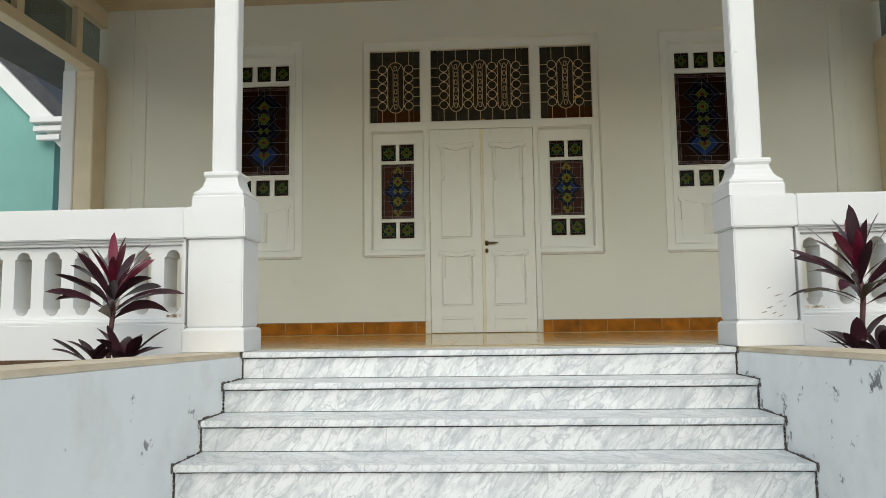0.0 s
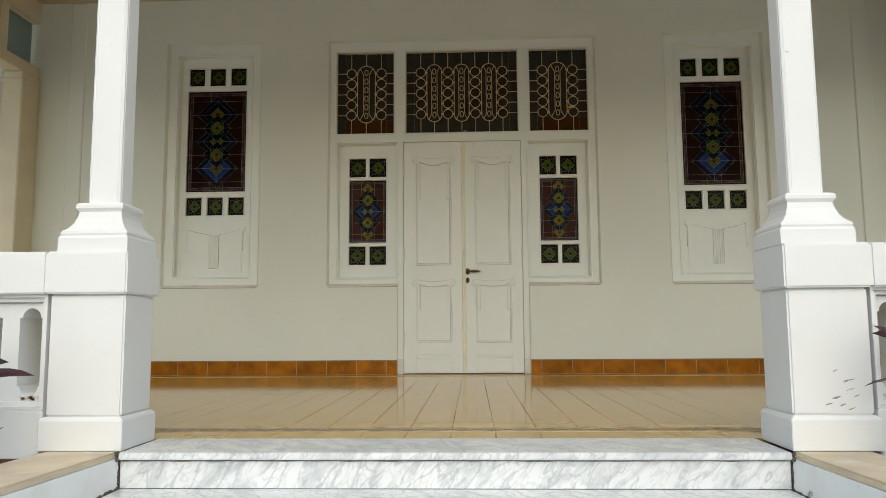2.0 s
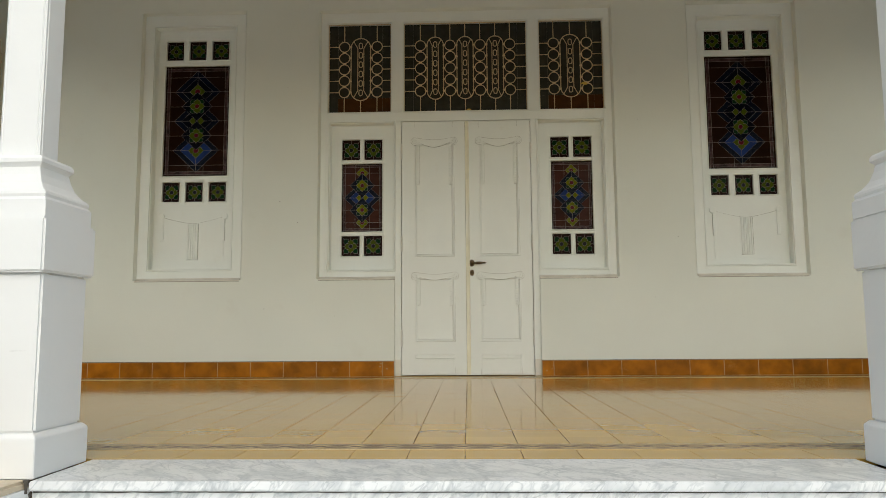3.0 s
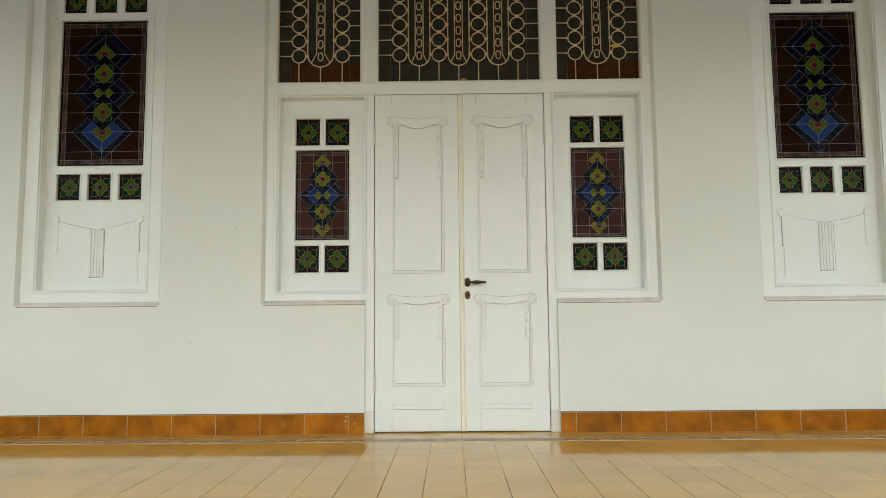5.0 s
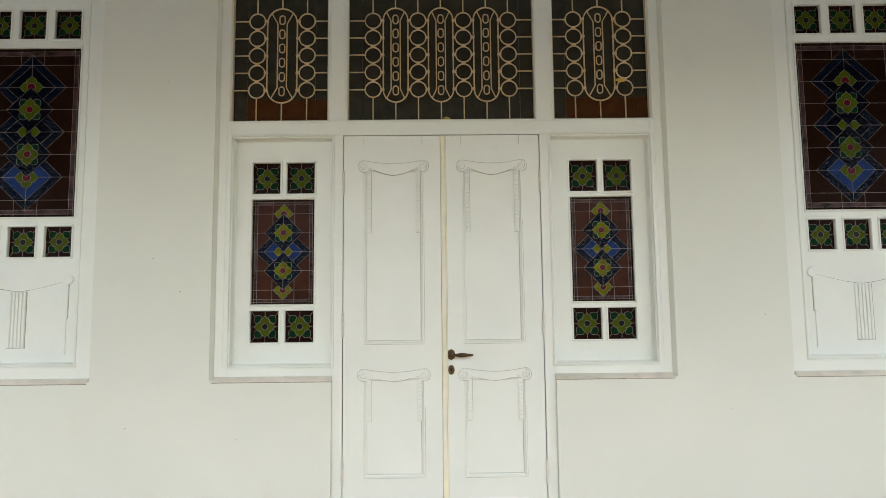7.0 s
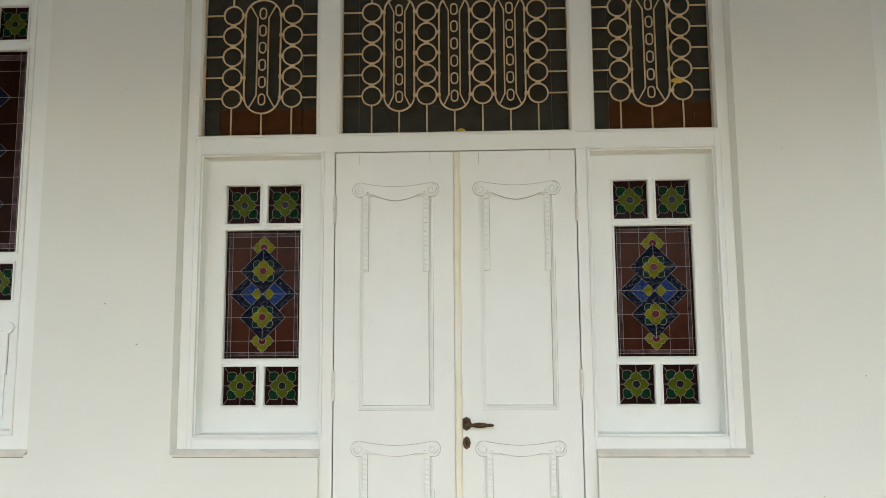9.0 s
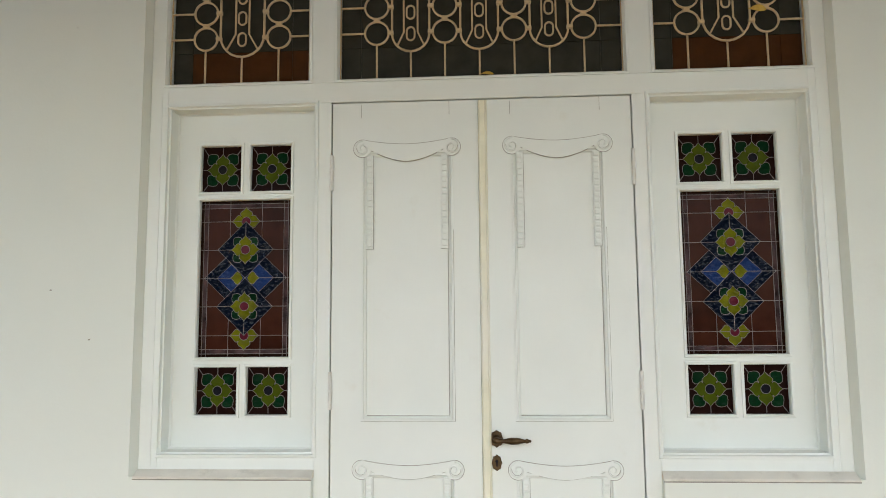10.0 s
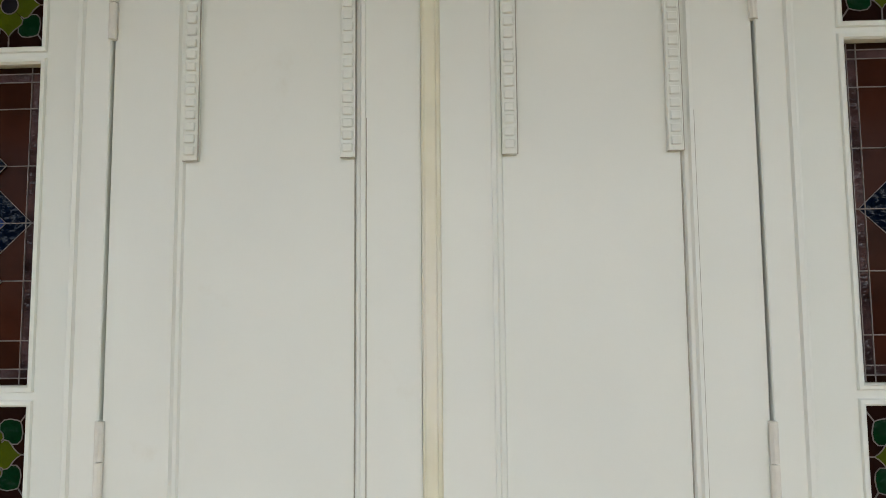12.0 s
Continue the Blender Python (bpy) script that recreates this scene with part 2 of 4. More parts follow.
def finish(name, bm, mat, smooth=False):
    bmesh.ops.recalc_face_normals(bm, faces=bm.faces[:])
    me = bpy.data.meshes.new(name)
    if smooth:
        for f in bm.faces:
            f.smooth = True
    bm.to_mesh(me)
    bm.free()
    me.materials.append(mat)
    return me


def part(name, bm, mat, parent=None, label="", smooth=False):
    ob = new(name, finish(name, bm, mat, smooth))
    ob.parent = parent
    if label:
        ob["label"] = label
    return ob


def thing(name, label, category, group="", kind="", at=(0, 0, 0)):
    ob = new(name)
    ob.empty_display_size = 0.1
    ob.location = at
    return tagged(ob, label, category, group, kind)


def block(name, dims, mat, parent=None, bevel=0.004, label="", segments=1):
    bm = bmesh.new()
    box(bm, *dims)
    if bevel:
        soften(bm, bevel, segments)
    return part(name, bm, mat, parent, label)


def pierced(bm, x0, x1, z0, z1, holes, yf, yb):
    """A slab facing -y between yf and yb with rectangular openings right through it."""
    xs = sorted({x0, x1, *[h[0] for h in holes], *[h[1] for h in holes]})
    zs = sorted({z0, z1, *[h[2] for h in holes], *[h[3] for h in holes]})
    xs = [x for x in xs if x0 <= x <= x1]
    zs = [z for z in zs if z0 <= z <= z1]
    verts = {}

    def vert(i, k, y):
        if (i, k, y) not in verts:
            verts[i, k, y] = bm.verts.new((xs[i], y, zs[k]))
        return verts[i, k, y]

    def solid(i, k):
        if not (0 <= i < len(xs) - 1 and 0 <= k < len(zs) - 1):
            return False
        cx, cz = (xs[i] + xs[i + 1]) / 2, (zs[k] + zs[k + 1]) / 2
        return not any(h[0] < cx < h[1] and h[2] < cz < h[3] for h in holes)

    for i in range(len(xs) - 1):
        for k in range(len(zs) - 1):
            if not solid(i, k):
                continue
            for y in (yf, yb):
                bm.faces.new([vert(i, k, y), vert(i + 1, k, y), vert(i + 1, k + 1, y), vert(i, k + 1, y)])
            for (di, dk), (a, b) in (((-1, 0), ((i, k), (i, k + 1))), ((1, 0), ((i + 1, k), (i + 1, k + 1))), ((0, -1), ((i, k), (i + 1, k))), ((0, 1), ((i, k + 1), (i + 1, k + 1)))):
                if not solid(i + di, k + dk):
                    bm.faces.new([vert(*a, yf), vert(*b, yf), vert(*b, yb), vert(*a, yb)])


def rect_sweep(bm, x0, x1, z0, z1, profile):
    """A mitred moulding round a rectangle: profile points (inset, y), closed."""
    loops = []
    for d, y in profile:
        loops.append([bm.verts.new(p) for p in ((x0 + d, y, z0 + d), (x1 - d, y, z0 + d), (x1 - d, y, z1 - d), (x0 + d, y, z1 - d))])
    for a, b in zip(loops, loops[1:] + loops[:1]):
        for i in range(4):
            j = (i + 1) % 4
            bm.faces.new((a[i], a[j], b[j], b[i]))


def plate(bm, pts, yf, yb):
    """A flat piece in the x-z plane between yf and yb."""
    a = [bm.verts.new((x, yf, z)) for x, z in pts]
    b = [bm.verts.new((x, yb, z)) for x, z in pts]
    bm.faces.new(a)
    bm.faces.new(b[::-1])
    for i in range(len(pts)):
        j = (i + 1) % len(pts)
        bm.faces.new((a[i], b[i], b[j], a[j]))


def tube(bm, pts, r, sides=6, closed=False):
    """A round bar along points that lie in one x-z plane."""
    rings = []
    n = len(pts)
    for i, p in enumerate(pts):
        p = Vector(p)
        q0 = Vector(pts[i - 1]) if (i or closed) else p
        q1 = Vector(pts[(i + 1) % n]) if (i < n - 1 or closed) else p
        d = (q1 - q0).normalized()
        side = Vector((0, 1, 0))
        other = d.cross(side).normalized()
        rings.append([bm.verts.new(p + r * (math.cos(2 * math.pi * k / sides) * side + math.sin(2 * math.pi * k / sides) * other)) for k in range(sides)])
    pairs = list(zip(rings, rings[1:])) + ([(rings[-1], rings[0])] if closed else [])
    for a, b in pairs:
        for k in range(sides):
            j = (k + 1) % sides
            bm.faces.new((a[k], a[j], b[j], b[k]))
    if not closed:
        bm.faces.new(rings[0])
        bm.faces.new(rings[-1][::-1])


def shade_crack(parent, pts, r, mat=None):
    """A thin dark line along points: shade put into colour, and cracks in the door leaves."""
    bm = bmesh.new()
    tube(bm, pts, r * 1.1, 5)
    return part("shade_crack_line", bm, mat or SHADE_FLAKE, parent)


def ellipse(cx, cz, rx, rz, n=16):
    return [(cx + rx * math.cos(2 * math.pi * i / n), cz + rz * math.sin(2 * math.pi * i / n)) for i in range(n)]


def square_stack(bm, cx, cy, levels, flat=1.0):
    """A square-plan turned form: levels of (z, half width)."""
    rings = [[bm.verts.new((cx + sx * h, cy + sy * h * flat, z)) for sx, sy in ((-1, -1), (1, -1), (1, 1), (-1, 1))] for z, h in levels]
    for a, b in zip(rings, rings[1:]):
        for i in range(4):
            j = (i + 1) % 4
            bm.faces.new((a[i], a[j], b[j], b[i]))
    bm.faces.new(rings[0][::-1])
    bm.faces.new(rings[-1])


# ---- ground, stairs, veranda shell ----
block("ground", (-400, 400, -400, 400, GROUND - 0.4, GROUND), EARTH, bevel=0)
tagged(bpy.data.objects["ground"], "pale worn paving in front of the veranda", "ground", kind="structure")

# made-up wall out of view: cuts low light and darkens reflections in the glass
tagged(block("unseen_backdrop", (-60, 60, -20.4, -20, GROUND, 2.2), BACKDROP, bevel=0), "unseen dull green wall added behind the viewpoint to darken reflections", "hedge", kind="structure")

wall_holes = [(XC - 0.667, XC + 0.667, 0.0, 0.889), (XC - 1.37, XC + 1.37, 0.889, 3.455), (XC - 3.09, XC - 2.11, 0.89, 3.465), (XC + 2.10, XC + 3.08, 0.89, 3.465)]
bm = bmesh.new()
pierced(bm, -5.0, 5.0, 0.0, 4.4, wall_holes, WALL, FRAME + 0.006)
pierced(bm, -5.0, 5.0, 0.0, 4.4, wall_holes, FRAME + 0.004, WALL + 0.30)
# the reveals are splayed a little towards the veranda
for v in bm.verts:
    if v.co.y < WALL + 0.01:
        for a, b, _, _ in wall_holes[1:]:
            v.co.x += 0.018 * ((abs(v.co.x - b) < 1e-4) - (abs(v.co.x - a) < 1e-4))
        if abs(v.co.z - 3.46) < 0.006:
            v.co.z += 0.014
tagged(part("wall_north", bm, WALL_PAINT), "cream-white plastered veranda wall, shaded towards its top", "wall", kind="structure")
for s in (-1, 1):
    x = XC + s * 4.07
    pil = block("pilaster", (x - 0.085, x + 0.085, WALL - 0.014, WALL + 0.01, 0.145, CEIL - 0.002), WALL_PAINT, bevel=0.01)
    tagged(pil, "shallow plaster pilaster strip on the cream wall", "pilaster", kind="structure")

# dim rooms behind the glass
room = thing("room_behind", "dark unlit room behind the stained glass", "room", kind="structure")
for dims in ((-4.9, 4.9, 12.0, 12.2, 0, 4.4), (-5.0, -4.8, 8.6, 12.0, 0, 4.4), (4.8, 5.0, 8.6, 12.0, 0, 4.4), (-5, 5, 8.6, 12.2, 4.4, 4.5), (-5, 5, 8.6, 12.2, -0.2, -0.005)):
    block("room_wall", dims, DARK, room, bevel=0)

block("ceiling", (-6.0, 6.0, 3.3, 8.60, CEIL, CEIL + 0.08), CEILING, bevel=0)
tagged(bpy.data.objects["ceiling"], "flat cream-painted boarded veranda ceiling", "ceiling", kind="structure")
block("roof", (-6.0, 6.0, 3.3, 12.4, CEIL + 0.6, CEIL + 0.7), ROOF_DARK, bevel=0)
tagged(bpy.data.objects["roof"], "dark roof over veranda and house", "roof", kind="structure")
# out of view; added at a height that shades the wall towards its top
beam = block("unseen_front_beam", (-5.0, 5.0, 3.84, 4.09, 3.0, CEIL - 0.002), COLUMN_PAINT, bevel=0.008)
tagged(beam, "unseen whitewashed front beam added over the columns to shade the upper wall", "beam", kind="structure")

block("veranda_base", (END0 - 0.3, END1 + 0.3, STEP_Y + 0.03, 8.62, GROUND, -0.03), JOINT, bevel=0)
tagged(bpy.data.objects["veranda_base"], "raised masonry base of the veranda", "base", kind="structure")

# marble stairs
stairs = thing("stairs", "white marble stairs with dark grey veins and chipped edges", "stairs", kind="structure")
random.seed(3)
for k in range(STEPS):
    z, y = -RISE * k, STEP_Y - TREAD * k
    depth = TREAD + 0.03 if k else 0.36
    block("tread", (STAIR0 + 0.005, STAIR1 - 0.005, y, y + depth, z - 0.028, z), MARBLE, stairs, bevel=0.004, segments=2)
    block("riser", (STAIR0 + 0.0046, STAIR1 - 0.0046, y + 0.022, y + 0.05, z - RISE + 0.002, z - 0.030), MARBLE, stairs, bevel=0.002)
    # nosing's shadow put in as a dark line, together with the joint's dirt
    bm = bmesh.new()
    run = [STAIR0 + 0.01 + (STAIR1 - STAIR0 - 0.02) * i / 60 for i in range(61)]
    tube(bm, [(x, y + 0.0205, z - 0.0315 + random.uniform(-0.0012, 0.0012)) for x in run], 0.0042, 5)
    part("dirt_shade_line", bm, DIRT_SHADE, stairs, "dark dirt and drawn shade along the joint under the nosing")
    if k:
        block("step_core", (STAIR0, STAIR1, y + 0.05, y + depth + 0.05, GROUND, z - 0.03), DIRT_SHADE, stairs, bevel=0)



def crust(bm, a, b, r, rnd, n=16):
    """An uneven bead of dirt from a to b, thick and thin by turns."""
    a, b = Vector(a), Vector(b)
    d = (b - a).normalized()
    u = d.orthogonal().normalized()
    w = d.cross(u)
    rings = []
    for i in range(n + 1):
        q = r * rnd.choice((0.12, 0.3, 0.5, 0.8, 1.2))
        p = a.lerp(b, i / n)
        rings.append([bm.verts.new(p + q * (math.cos(k * math.pi / 3) * u + math.sin(k * math.pi / 3) * w)) for k in range(6)])
    for p, q in zip(rings, rings[1:]):
        for k in range(6):
            bm.faces.new((p[k], p[(k + 1) % 6], q[(k + 1) % 6], q[k]))
    bm.faces.new(rings[0])
    bm.faces.new(rings[-1][::-1])


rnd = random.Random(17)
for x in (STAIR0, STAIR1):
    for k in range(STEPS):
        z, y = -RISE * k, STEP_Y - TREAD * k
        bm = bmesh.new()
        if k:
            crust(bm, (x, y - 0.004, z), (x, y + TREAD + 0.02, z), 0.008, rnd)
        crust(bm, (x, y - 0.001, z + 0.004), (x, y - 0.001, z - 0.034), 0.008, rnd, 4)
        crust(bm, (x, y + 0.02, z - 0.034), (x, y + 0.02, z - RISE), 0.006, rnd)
        part("corner_dirt", bm, DIRT_SHADE, stairs, "black dirt in the corner beside the stair wall")

# cheek walls with planters behind them
for s, xi in ((-1, STAIR0 - 0.002), (1, STAIR1 + 0.002)):
    side = sorted((xi, xi + s * 0.30))
    bm = bmesh.new()
    for v in box(bm, side[0], side[1], 1.6, 3.825, GROUND, -0.012):
        v.co.z += 0.042 * (v.co.y < 2 and v.co.z > -0.5)
    soften(bm, 0.012, 2)
    cheek = tagged(part("cheek_wall", bm, CHEEK_PAINT if s < 0 else MOULDY), "whitewashed stair wall with peeling paint and black mould", "wall", kind="structure")
    bm = bmesh.new()
    for v in box(bm, side[0] + 0.006, side[1] - 0.006, 1.6, 3.82, -0.03, 0.0):
        v.co.z += 0.042 * (v.co.y < 2)
    soften(bm, 0.008, 2)
    part("coping", bm, COPING, cheek, "bare sandy plaster coping")
    soil = sorted((xi + s * 0.30, xi + s * 3.6))
    tagged(block("planter_bed", (soil[0], soil[1], 1.6, 3.83, GROUND, -0.24), SOIL, bevel=0), "planting bed of dark soil beside the stairs", "planter", kind="structure")


# ---- columns and balustrades ----
COL_Y = 3.965


def column(cx, sx0):
    col = thing("column", "whitewashed square veranda column on a tall moulded pedestal", "column", "veranda columns")
    bm = bmesh.new()
    square_stack(bm, cx, COL_Y, [(0.0, 0.167), (0.115, 0.167), (0.128, 0.156), (0.13, 0.150)], 0.150 / 0.167)
    soften(bm, 0.004, 1)
    part("plinth", bm, COLUMN_PAINT, col)
    block("pedestal", (cx - 0.151, cx + 0.151, COL_Y - 0.130, COL_Y + 0.130, 0.13, 0.608), COLUMN_PAINT, col, bevel=0.007, segments=2)
    block("cap", (cx - 0.164, cx + 0.164, COL_Y - 0.153, COL_Y + 0.153, 0.608, 0.778), COLUMN_PAINT, col, bevel=0.007, segments=2)
    bm = bmesh.new()
    square_stack(bm, sx0, COL_Y, [(0.778, 0.142), (0.833, 0.142), (0.837, 0.139), (0.843, 0.134), (0.852, 0.137), (0.861, 0.134), (0.872, 0.119), (0.893, 0.103), (0.922, 0.092), (0.946, 0.087),
                                  (0.952, 0.091), (0.960, 0.098), (0.972, 0.098), (0.981, 0.092), (0.985, 0.074)], 0.95)
    part("base_moulding", bm, COLUMN_PAINT, col)
    bm = bmesh.new()
    box(bm, sx0 - 0.068, sx0 + 0.068, COL_Y - 0.058, COL_Y + 0.050, 0.985, 3.0)
    upright = [e for e in bm.edges if abs(e.verts[0].co.z - e.verts[1].co.z) > 1]
    bmesh.ops.bevel(bm, geom=upright, offset=0.014, segments=1, affect='EDGES')
    part("shaft", bm, COLUMN_PAINT, col)
    for sx in (-1, 1):
        for sy in (-1, 1):
            bm = bmesh.new()
            tube(bm, [(sx0 + sx * 0.0595, COL_Y - 0.004 + sy * 0.0465, 0.985), (sx0 + sx * 0.0595, COL_Y - 0.004 + sy * 0.0465, 3.0)], 0.0075, 6)
            part("corner_bead", bm, COLUMN_PAINT, col)
    return col


COL_X = (-1.413, 1.461)
pedestals = [column(COL_X[0], -1.402), column(COL_X[1], 1.440)]
for s in (-1, 1):
    column(XC + s * 4.62, XC + s * 4.60)


def slot(cx, z0, z1, r, n=8):
    """Outline of an upright opening with rounded, stepped ends."""
    pts = []
    rr = r * 0.78
    for i in range(n + 1):
        a = math.pi * i / n
        pts.append((cx + rr * math.cos(a), z1 - rr + rr * math.sin(a)))
    pts += [(cx - rr, z1 - rr - 0.001), (cx - r, z1 - rr - 0.002), (cx - r, z0 + rr + 0.002), (cx - rr, z0 + rr + 0.001)]
    for i in range(n + 1):
        a = math.pi + math.pi * i / n
        pts.append((cx + rr * math.cos(a), z0 + rr + rr * math.sin(a)))
    pts += [(cx + rr, z0 + rr + 0.001), (cx + r, z0 + rr + 0.002), (cx + r, z1 - rr - 0.002), (cx + rr, z1 - rr - 0.001)]
    return pts


def slotted(bm, x0, x1, z0, z1, n, s0, s1, r, yf, yb):
    """A panel with a row of n upright openings right through it, built bay by bay."""
    bay = (x1 - x0) / n
    for i in range(n):
        a, b = x0 + i * bay, x0 + (i + 1) * bay
        cx = (a + b) / 2
        hole = slot(cx, s0, s1, r)
        m = len(hole)
        for y in (yf, yb):
            v = [bm.verts.new((x, y, z)) for x, z in hole]
            c = [bm.verts.new(p) for p in ((a, y, z0), (b, y, z0), (b, y, z1), (a, y, z1))]
            edges = [bm.edges.new((v[k], v[(k + 1) % m])) for k in range(m)] + [bm.edges.new((c[k], c[(k + 1) % 4])) for k in range(4)]
            bmesh.ops.triangle_fill(bm, use_beauty=True, edges=edges, normal=(0, -1, 0))
        f = [bm.verts.new((x, yf, z)) for x, z in hole]
        g = [bm.verts.new((x, yb, z)) for x, z in hole]
        for k in range(m):
            j = (k + 1) % m
            bm.faces.new((f[k], f[j], g[j], g[k]))


def balustrade(x0, x1, n):
    bal = thing("balustrade", "whitewashed masonry balustrade with rounded slot openings", "balustrade", "veranda balustrades")
    block("rail", (x0, x1, COL_Y - 0.150, COL_Y + 0.150, 0.609, 0.777), COLUMN_PAINT, bal, bevel=0.006, segments=2)
    bm = bmesh.new()
    slotted(bm, x0 + 0.002, x1 - 0.002, 0.185, 0.575, n, 0.205, 0.555, 0.048, COL_Y - 0.085, COL_Y + 0.085)
    bmesh.ops.remove_doubles(bm, verts=bm.verts[:], dist=0.0004)
    part("pierced_panel", bm, COLUMN_PAINT, bal)
    bm = bmesh.new()
    rect_sweep(bm, x0, x1, 0.155, 0.609, [(0, COL_Y - 0.125), (0.012, COL_Y - 0.125), (0.014, COL_Y - 0.108), (0.028, COL_Y - 0.108), (0.032, COL_Y - 0.085), (0.032, COL_Y + 0.085), (0, COL_Y + 0.085)])
    part("panel_moulding", bm, COLUMN_PAINT, bal)
    block("base_course", (x0, x1, COL_Y - 0.128, COL_Y + 0.128, -0.3, 0.155), COLUMN_PAINT, bal, bevel=0.006)
    return bal


balustrades = [balustrade(XC - 4.62 + 0.165, COL_X[0] - 0.165, 17), balustrade(COL_X[1] + 0.165, XC + 4.62 - 0.165, 17)]


# ---- timber frame of the door, sidelights and transoms ----
frame_thing = thing("door_frame", "white painted timber frame set back in the wall", "door frame", kind="structure")
members = [
    (XC - 1.37, XC - 1.320, 0.91, 3.455), (XC + 1.322, XC + 1.37, 0.91, 3.455),
    (XC - 1.320, XC - 1.295, 0.91, 2.463), (XC + 1.295, XC + 1.322, 0.91, 2.463),
    (XC - 1.320, XC + 1.322, 3.366, 3.455), (XC - 1.295, XC + 1.295, 2.379, 2.463),
    (XC - 0.690, XC - 0.594, 2.463, 3.366), (XC + 0.600, XC + 0.690, 2.463, 3.366),
    (XC - 0.667, XC - 0.607, 0.0, 2.379), (XC + 0.607, XC + 0.667, 0.0, 2.379),
    (XC - 1.295, XC - 0.667, 0.90, 0.964), (XC + 0.667, XC + 1.295, 0.90, 0.964)]
for i, (a, b, c, d) in enumerate(members):
    block("frame_member", (a, b, FRAME + 0.0005 * (i % 2), FRAME + 0.13, c, d), TIMBER, frame_thing, bevel=0.002)


def sill(x0, x1, name="window_sill"):
    """A sloping plaster ledge at the foot of a recess."""
    bm = bmesh.new()
    v = [bm.verts.new(p) for p in ((x0, WALL - 0.003, 0.880), (x1, WALL - 0.003, 0.880), (x1, WALL - 0.004, 0.889), (x0, WALL - 0.004, 0.889), (x0, FRAME, 0.912), (x1, FRAME, 0.912), (x1, FRAME, 0.880), (x0, FRAME, 0.880))]
    for f in ((0, 1, 2, 3), (3, 2, 5, 4), (4, 5, 6, 7), (0, 7, 6, 1), (0, 3, 4, 7), (1, 6, 5, 2)):
        bm.faces.new([v[i] for i in f])
    soften(bm, 0.002, 1)
    ledge = part(name, bm, SILL_PAINT)
    # shadow line under the ledge, drawn as a thin dark bar
    shade_crack(ledge, [(x0, WALL - 0.001, 0.8785), (x1, WALL - 0.001, 0.8785)], 0.0024)
    return tagged(ledge, "sloping stained plaster ledge under the frame", "sill", kind="structure")


sill(XC - 1.372, XC - 0.665)
sill(XC + 0.665, XC + 1.372)
sill(XC - 3.092, XC - 2.108)
sill(XC + 2.098, XC + 3.082)


# ---- stained glass ----
def petal(cx, cz, angle, eye, r, inner=True):
    """A broad petal of a four-petalled flower that ends in a drawn-out point; neighbours meet on the diagonals."""
    k = r / 0.062
    half = [(0.0240, 0.0225), (0.0300, 0.0265), (0.0370, 0.0250), (0.0430, 0.0185), (0.0480, 0.0110), (0.0550, 0.0045), (0.0620, 0.0)]
    root = [(0.72 * eye, 0.69 * eye)] if inner else [(0.16 * r, 0.0), (0.30 * r, 0.24 * r)]
    pts = root + [(x * k, h * k) for x, h in half]
    out = pts + [(x, -h) for x, h in pts[-2::-1] if h > 0]
    c, s = math.cos(angle), math.sin(angle)
    return [(cx + c * x - s * h, cz + s * x + c * h) for x, h in out]


def diamond(cx, cz, hw, hh):
    return [(cx, cz - hh), (cx + hw, cz), (cx, cz + hh), (cx - hw, cz)]


GLASS_Y = FRAME + 0.100
shared = {}


def stained_pane(parent, x0, x1, z0, z1, design, key, label):
    """A leaded panel: a back pane, loose coloured pieces before it, and the lead between them."""
    cx, cz = (x0 + x1) / 2, (z0 + z1) / 2
    hw, hh = (x1 - x0) / 2, (z1 - z0) / 2
    pieces, lines = design(hw, hh)
    if key not in shared:
        bm = bmesh.new()
        for pts, r, *proud in lines:
            tube(bm, [(x, -proud[0] if proud else -0.0024, z) for x, z in pts], r, 5)
        for name, pts, layer, _ in pieces:
            if name == "petal":
                tube(bm, [(x, -0.0012 * layer - 0.001, z) for x, z in pts[1:-1]], 0.0013, 5)
            elif name != "field_pane":
                tube(bm, [(x, -0.0012 * layer - 0.001, z) for x, z in pts], 0.0013, 5, closed=True)
        meshes = [finish("lead", bm, LEAD)]
        bm = bmesh.new()
        box(bm, -hw, hw, 0, 0.006, -hh, hh)
        meshes.append(finish("back_glass", bm, GLASS_UMBER if key.startswith("small") else GLASS_BROWN_DIM))
        for name, pts, layer, mat in pieces:
            bm = bmesh.new()
            plate(bm, pts, -0.0012 * layer - 0.001, 0.001)
            meshes.append(finish(name, bm, mat))
        shared[key] = meshes
    meshes = shared[key]
    lead = new("leaded_pane", meshes[0])
    lead.parent = parent
    lead.location = (cx, GLASS_Y, cz)
    lead["label"] = label
    for name, me in zip(["back_glass"] + [p[0] for p in pieces], meshes[1:]):
        ob = new(name, me)
        ob.parent = lead


LEAF_FORM = ((0.029, 0.029), (0.026, 0.038), (0.020, 0.047), (0.020, 0.058), (0.028, 0.066), (0.041, 0.068), (0.054, 0.066), (0.063, 0.063), (0.066, 0.054), (0.068, 0.041), (0.066, 0.028), (0.058, 0.020), (0.047, 0.020), (0.038, 0.026))


